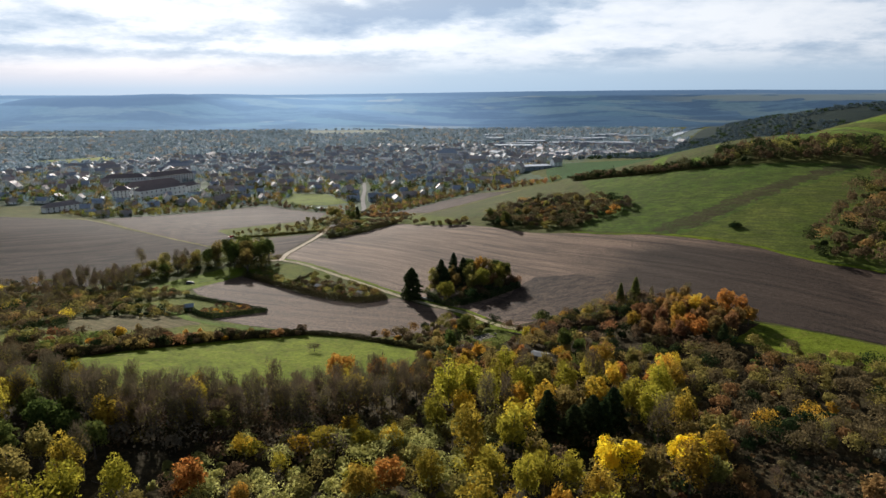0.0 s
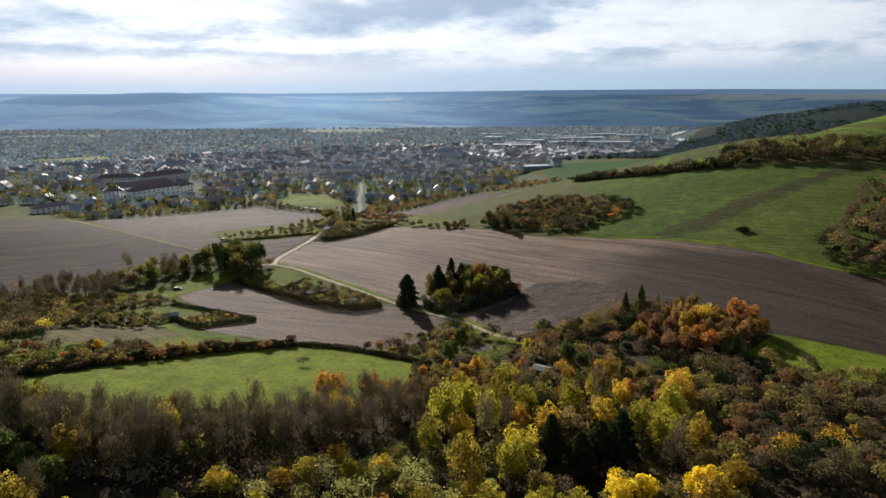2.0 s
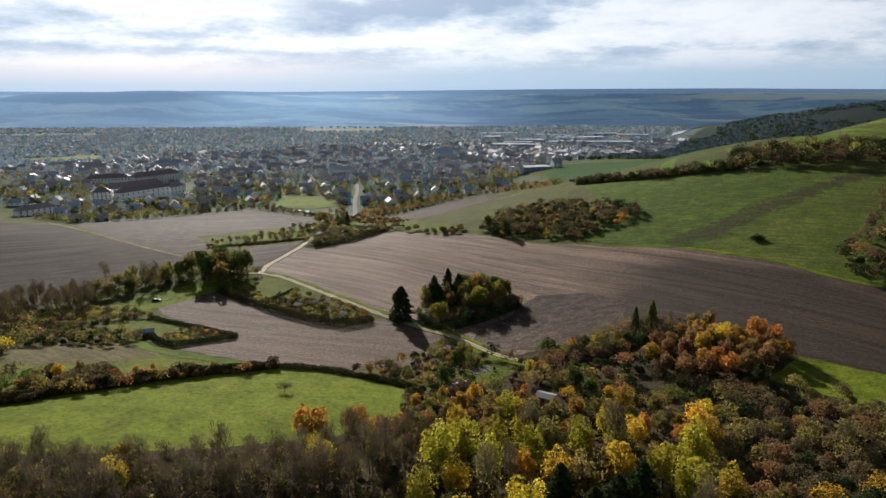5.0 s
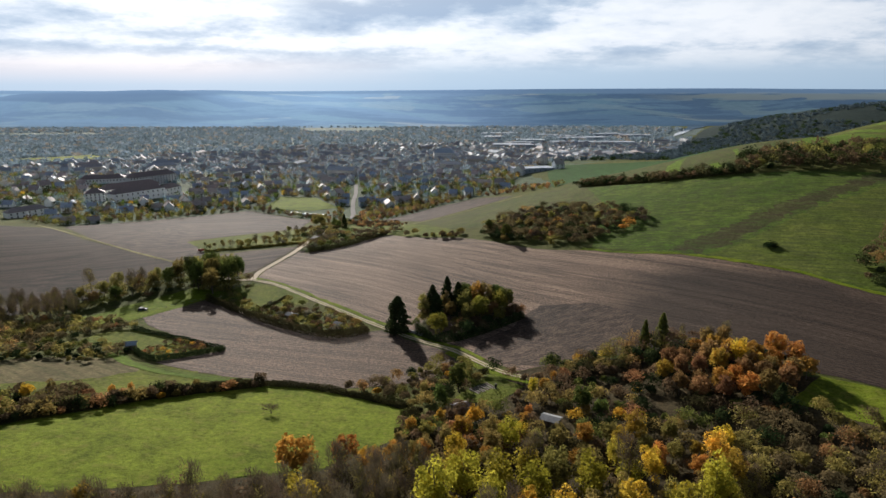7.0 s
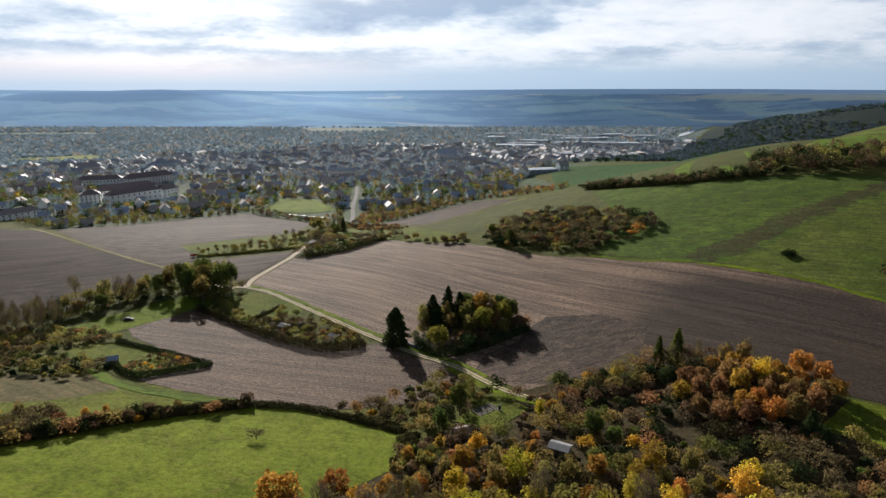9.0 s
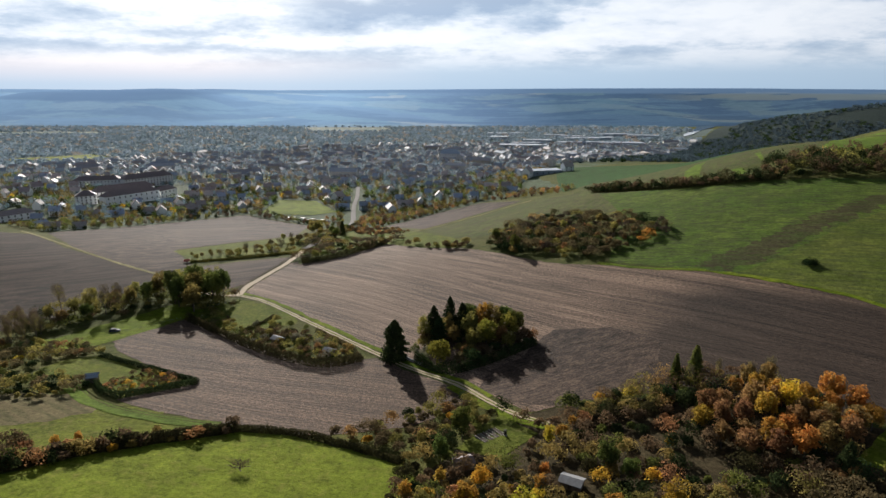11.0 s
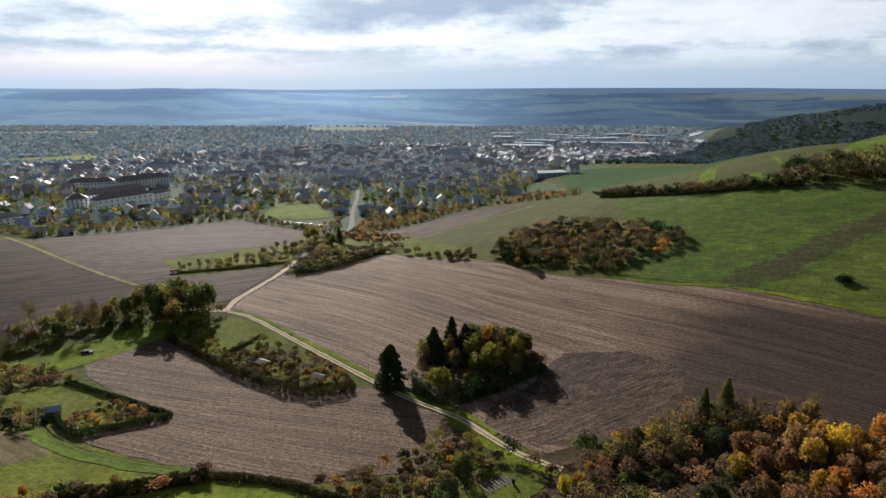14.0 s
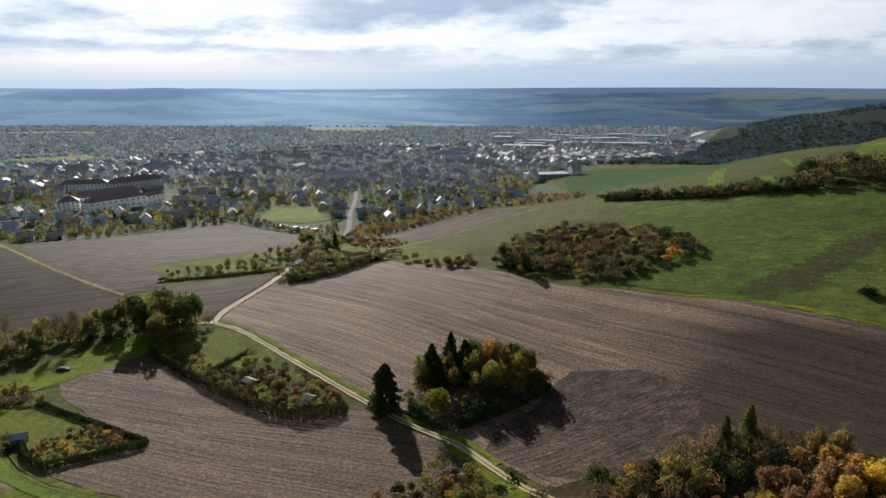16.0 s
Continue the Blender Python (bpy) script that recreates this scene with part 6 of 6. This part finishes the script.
def loft(profile, half, inset):
    """A side profile drawn out to both sides, drawn in by inset at its upper points."""
    n = len(profile)
    top = max(z for _, z in profile)
    v = []
    for s in (-1, 1):
        v += [(x, s * (half - inset * max(0.0, (z - 0.75) / max(0.01, top - 0.75))), z) for x, z in profile]
    f = [tuple(range(n)), tuple(range(2 * n - 1, n - 1, -1))]
    f += [(i, n + i, n + (i + 1) % n, (i + 1) % n) for i in range(n)]
    return v, f


def car(paint, label, van=False):
    root = tagged(new("car"), label, "car")
    if van:
        side = [(-2.4, 0.35), (2.35, 0.35), (2.45, 0.8), (2.3, 1.05), (1.75, 1.15), (1.2, 1.95), (-2.3, 2.05), (-2.45, 1.9)]
        glass = [(1.15, 1.25), (1.68, 1.22), (1.18, 1.88), (0.2, 1.9), (0.2, 1.25)]
    else:
        side = [(-2.05, 0.32), (2.0, 0.32), (2.1, 0.6), (2.0, 0.82), (1.05, 0.95), (0.35, 1.42), (-1.2, 1.46), (-1.95, 1.0), (-2.12, 0.85)]
        glass = [(-1.72, 1.0), (0.92, 0.98), (0.32, 1.36), (-1.15, 1.40)]
    part("body", loft(side, 0.86, 0.16), paint, root)
    part("window", loft(glass, 0.865, 0.15), M["car_glass"], root, "dark glass")
    for x in (-1.3, 1.32):
        for y in (-0.80, 0.80):
            w_ = part("wheel", drum(0.32, -0.1, 0.1, 14, "y", (x, y, 0.32)), M["rubber"], root)
            part("rim", drum(0.19, -0.11, 0.11, 10, "y", (x, y, 0.32)), M["metal"], w_)
    part("bumper", box((2.02, -0.75, 0.36), (2.16, 0.75, 0.56)), M["rubber"], root)
    return Kind(root)


CAR_D = car(M["paint_d"], "dark car parked on the grass by the old trees")
CAR_W = car(M["paint_w"], "white car parked beside the lane")
VAN_W = car(M["paint_w"], "white van parked beside the lane", True)
CAR_D.put(-137, 313.5, 0.25)
for i in range(9):
    x, y = -146 + 5.2 * i, 640 - 3.0 * i + (i % 3)
    (VAN_W if i % 2 else CAR_W).put(x, y, RND.uniform(0.2, 1.1))
CAR_D.put(-112, 626, 0.9)


def shed(x, y, turn, lx, ly, eave, rise, label, wall="wood", roof="roof_pale"):
    root = tagged(new("shed"), label, "shed")
    (wv, wf), (rv, rf) = gabled(lx, ly, eave, rise)
    part("wall", (wv, wf), M[wall], root)
    part("roof", (rv, rf), M[roof], root)
    part("door", box((-0.45, -ly / 2 - 0.05, 0.0), (0.45, -ly / 2 - 0.005, 1.9)), M["bark"], root)
    root.matrix_basis = Matrix.Translation((x, y, height(x, y) + 0.2)) @ Matrix.Rotation(turn, 4, "Z")
    return root


shed(34, 202.5, -0.5, 5.0, 3.6, 1.8, 0.6, "weathered garden shed with a pale corrugated roof")
shed(8, 212, 0.4, 4.4, 3.4, 2.0, 0.7, "small garden shed with a dark roof under trees", "wood", "tile_d")
shed(-115, 259, 0.3, 3.6, 2.8, 2.0, 0.8, "small allotment hut with a blue-grey roof", "wood", "slate")
shed(-65, 303, -0.55, 4.2, 3.0, 2.0, 0.7, "old garden hut with a pale roof among bushes")
shed(-42, 292, -0.5, 3.6, 2.6, 1.9, 0.6, "low garden hut with a pale roof beside the hedge")
for i in range(4):
    x, y = 13.5 + 1.7 * i, 228.0 + 1.35 * i
    bed = tagged(new("vegetable_bed"), "dark dug vegetable bed edged with pale boards", "garden bed", "beds of the kitchen garden")
    part("soil", box((-2.2, -0.55, -0.3), (2.2, 0.55, 0.20)), M["garden_soil"], bed)
    for s in (-1, 1):
        part("board", box((-2.3, s * 0.62 - 0.05, -0.3), (2.3, s * 0.62 + 0.05, 0.28)), M["stone"], bed)
    bed.matrix_basis = Matrix.Translation((x, y, height(x, y) + 0.25)) @ Matrix.Rotation(-0.9, 4, "Z")
butt = tagged(new("water_butt"), "tall black water butt on the kitchen garden lawn", "barrel")
part("barrel", drum(0.42, 0.0, 1.45), M["butt"], butt)
part("lid", drum(0.46, 1.45, 1.56), M["butt"], butt)
part("block", box((-0.5, -0.5, -0.3), (0.5, 0.5, 0.0)), M["stone"], butt)
butt.matrix_basis = Matrix.Translation((20.5, 230, height(20.5, 230) + 0.35))
# low wall with pillars beside the evergreen
wall = tagged(new("garden_wall"), "low pale stone garden wall with pillars along the track", "wall")
part("wall", box((-6.0, -0.15, -0.6), (6.0, 0.15, 1.0)), M["stone"], wall)
part("coping", box((-6.05, -0.22, 1.0), (6.05, 0.22, 1.10)), M["roof_pale"], wall)
for x in (-6.2, -2.0, 2.0, 6.2):
    pier = part("pillar", box((x - 0.25, -0.25, -0.6), (x + 0.25, 0.25, 1.35)), M["stone"], wall)
    part("cap", box((x - 0.32, -0.32, 1.35), (x + 0.32, 0.32, 1.47)), M["roof_pale"], pier)
wall.matrix_basis = Matrix.Translation((-10.2, 286.0, height(-10.2, 286.0))) @ Matrix.Rotation(-0.73, 4, "Z")


def utility_pole(x, y, tall=9.0):
    root = tagged(new("utility_pole"), "wooden utility pole with a cross arm by the hedge", "pole")
    v, q = stick((0, 0, -0.8), (0, 0, tall), 0.14, 0.09, 8)
    part("pole", (v.tolist(), q), M["wood"], root)
    part("cross_arm", box((-0.9, -0.06, tall - 0.5), (0.9, 0.06, tall - 0.36)), M["wood"], root)
    for k in (-0.8, 0.0, 0.8):
        part("insulator", drum(0.06, tall - 0.36, tall - 0.16, 8, "z", (k, 0, 0)), M["paint_w"], root)
    root.matrix_basis = Matrix.Translation((x, y, height(x, y)))
    return root


utility_pole(113, 600)
utility_pole(60, 640)
# red farm trailer at the end of the orchard
trailer = tagged(new("farm_trailer"), "rusty red farm trailer at the corner of the orchard", "trailer")
part("bed", box((-1.9, -0.95, 0.75), (1.9, 0.95, 0.9)), M["red"], trailer)
for s in (-1, 1):
    part("side_board", box((-1.9, s * 0.95 - 0.04, 0.9), (1.9, s * 0.95 + 0.04, 1.6)), M["red"], trailer)
part("end_board", box((-1.94, -0.9, 0.9), (-1.86, 0.9, 1.6)), M["red"], trailer)
part("drawbar", box((1.9, -0.08, 0.6), (3.4, 0.08, 0.75)), M["rubber"], trailer)
for s in (-1, 1):
    w_ = part("wheel", drum(0.42, -0.14, 0.14, 14, "y", (-0.2, s * 0.85, 0.42)), M["rubber"], trailer)
    part("rim", drum(0.22, -0.15, 0.15, 10, "y", (-0.2, s * 0.85, 0.42)), M["red"], w_)
trailer.matrix_basis = Matrix.Translation((-152, 424, height(-152, 424) + 0.2)) @ Matrix.Rotation(0.5, 4, "Z")
# wire fence posts along the grassy lane and the garden edge
for line, gap_ in (([(-110, 344), (-98, 357)], 3.0), ([(-137, 309), (-116, 330)], 4.0)):
    fence = tagged(new("fence"), "grey wooden post and wire fence beside the grass", "fence")
    posts = resample(line, gap_)
    for q in posts:
        v, f = stick((q.x, q.y, height(q.x, q.y) - 0.4), (q.x, q.y, height(q.x, q.y) + 1.2), 0.07, 0.06, 6)
        part("post", (v.tolist(), f), M["wood"], fence)
    for h in (0.5, 1.05):
        vs, fs = gather([stick((a.x, a.y, height(a.x, a.y) + h), (b.x, b.y, height(b.x, b.y) + h), 0.012, 0.012, 4) for a, b in zip(posts, posts[1:])])
        part("wire", (vs.tolist(), fs.tolist()), M["metal"], fence)
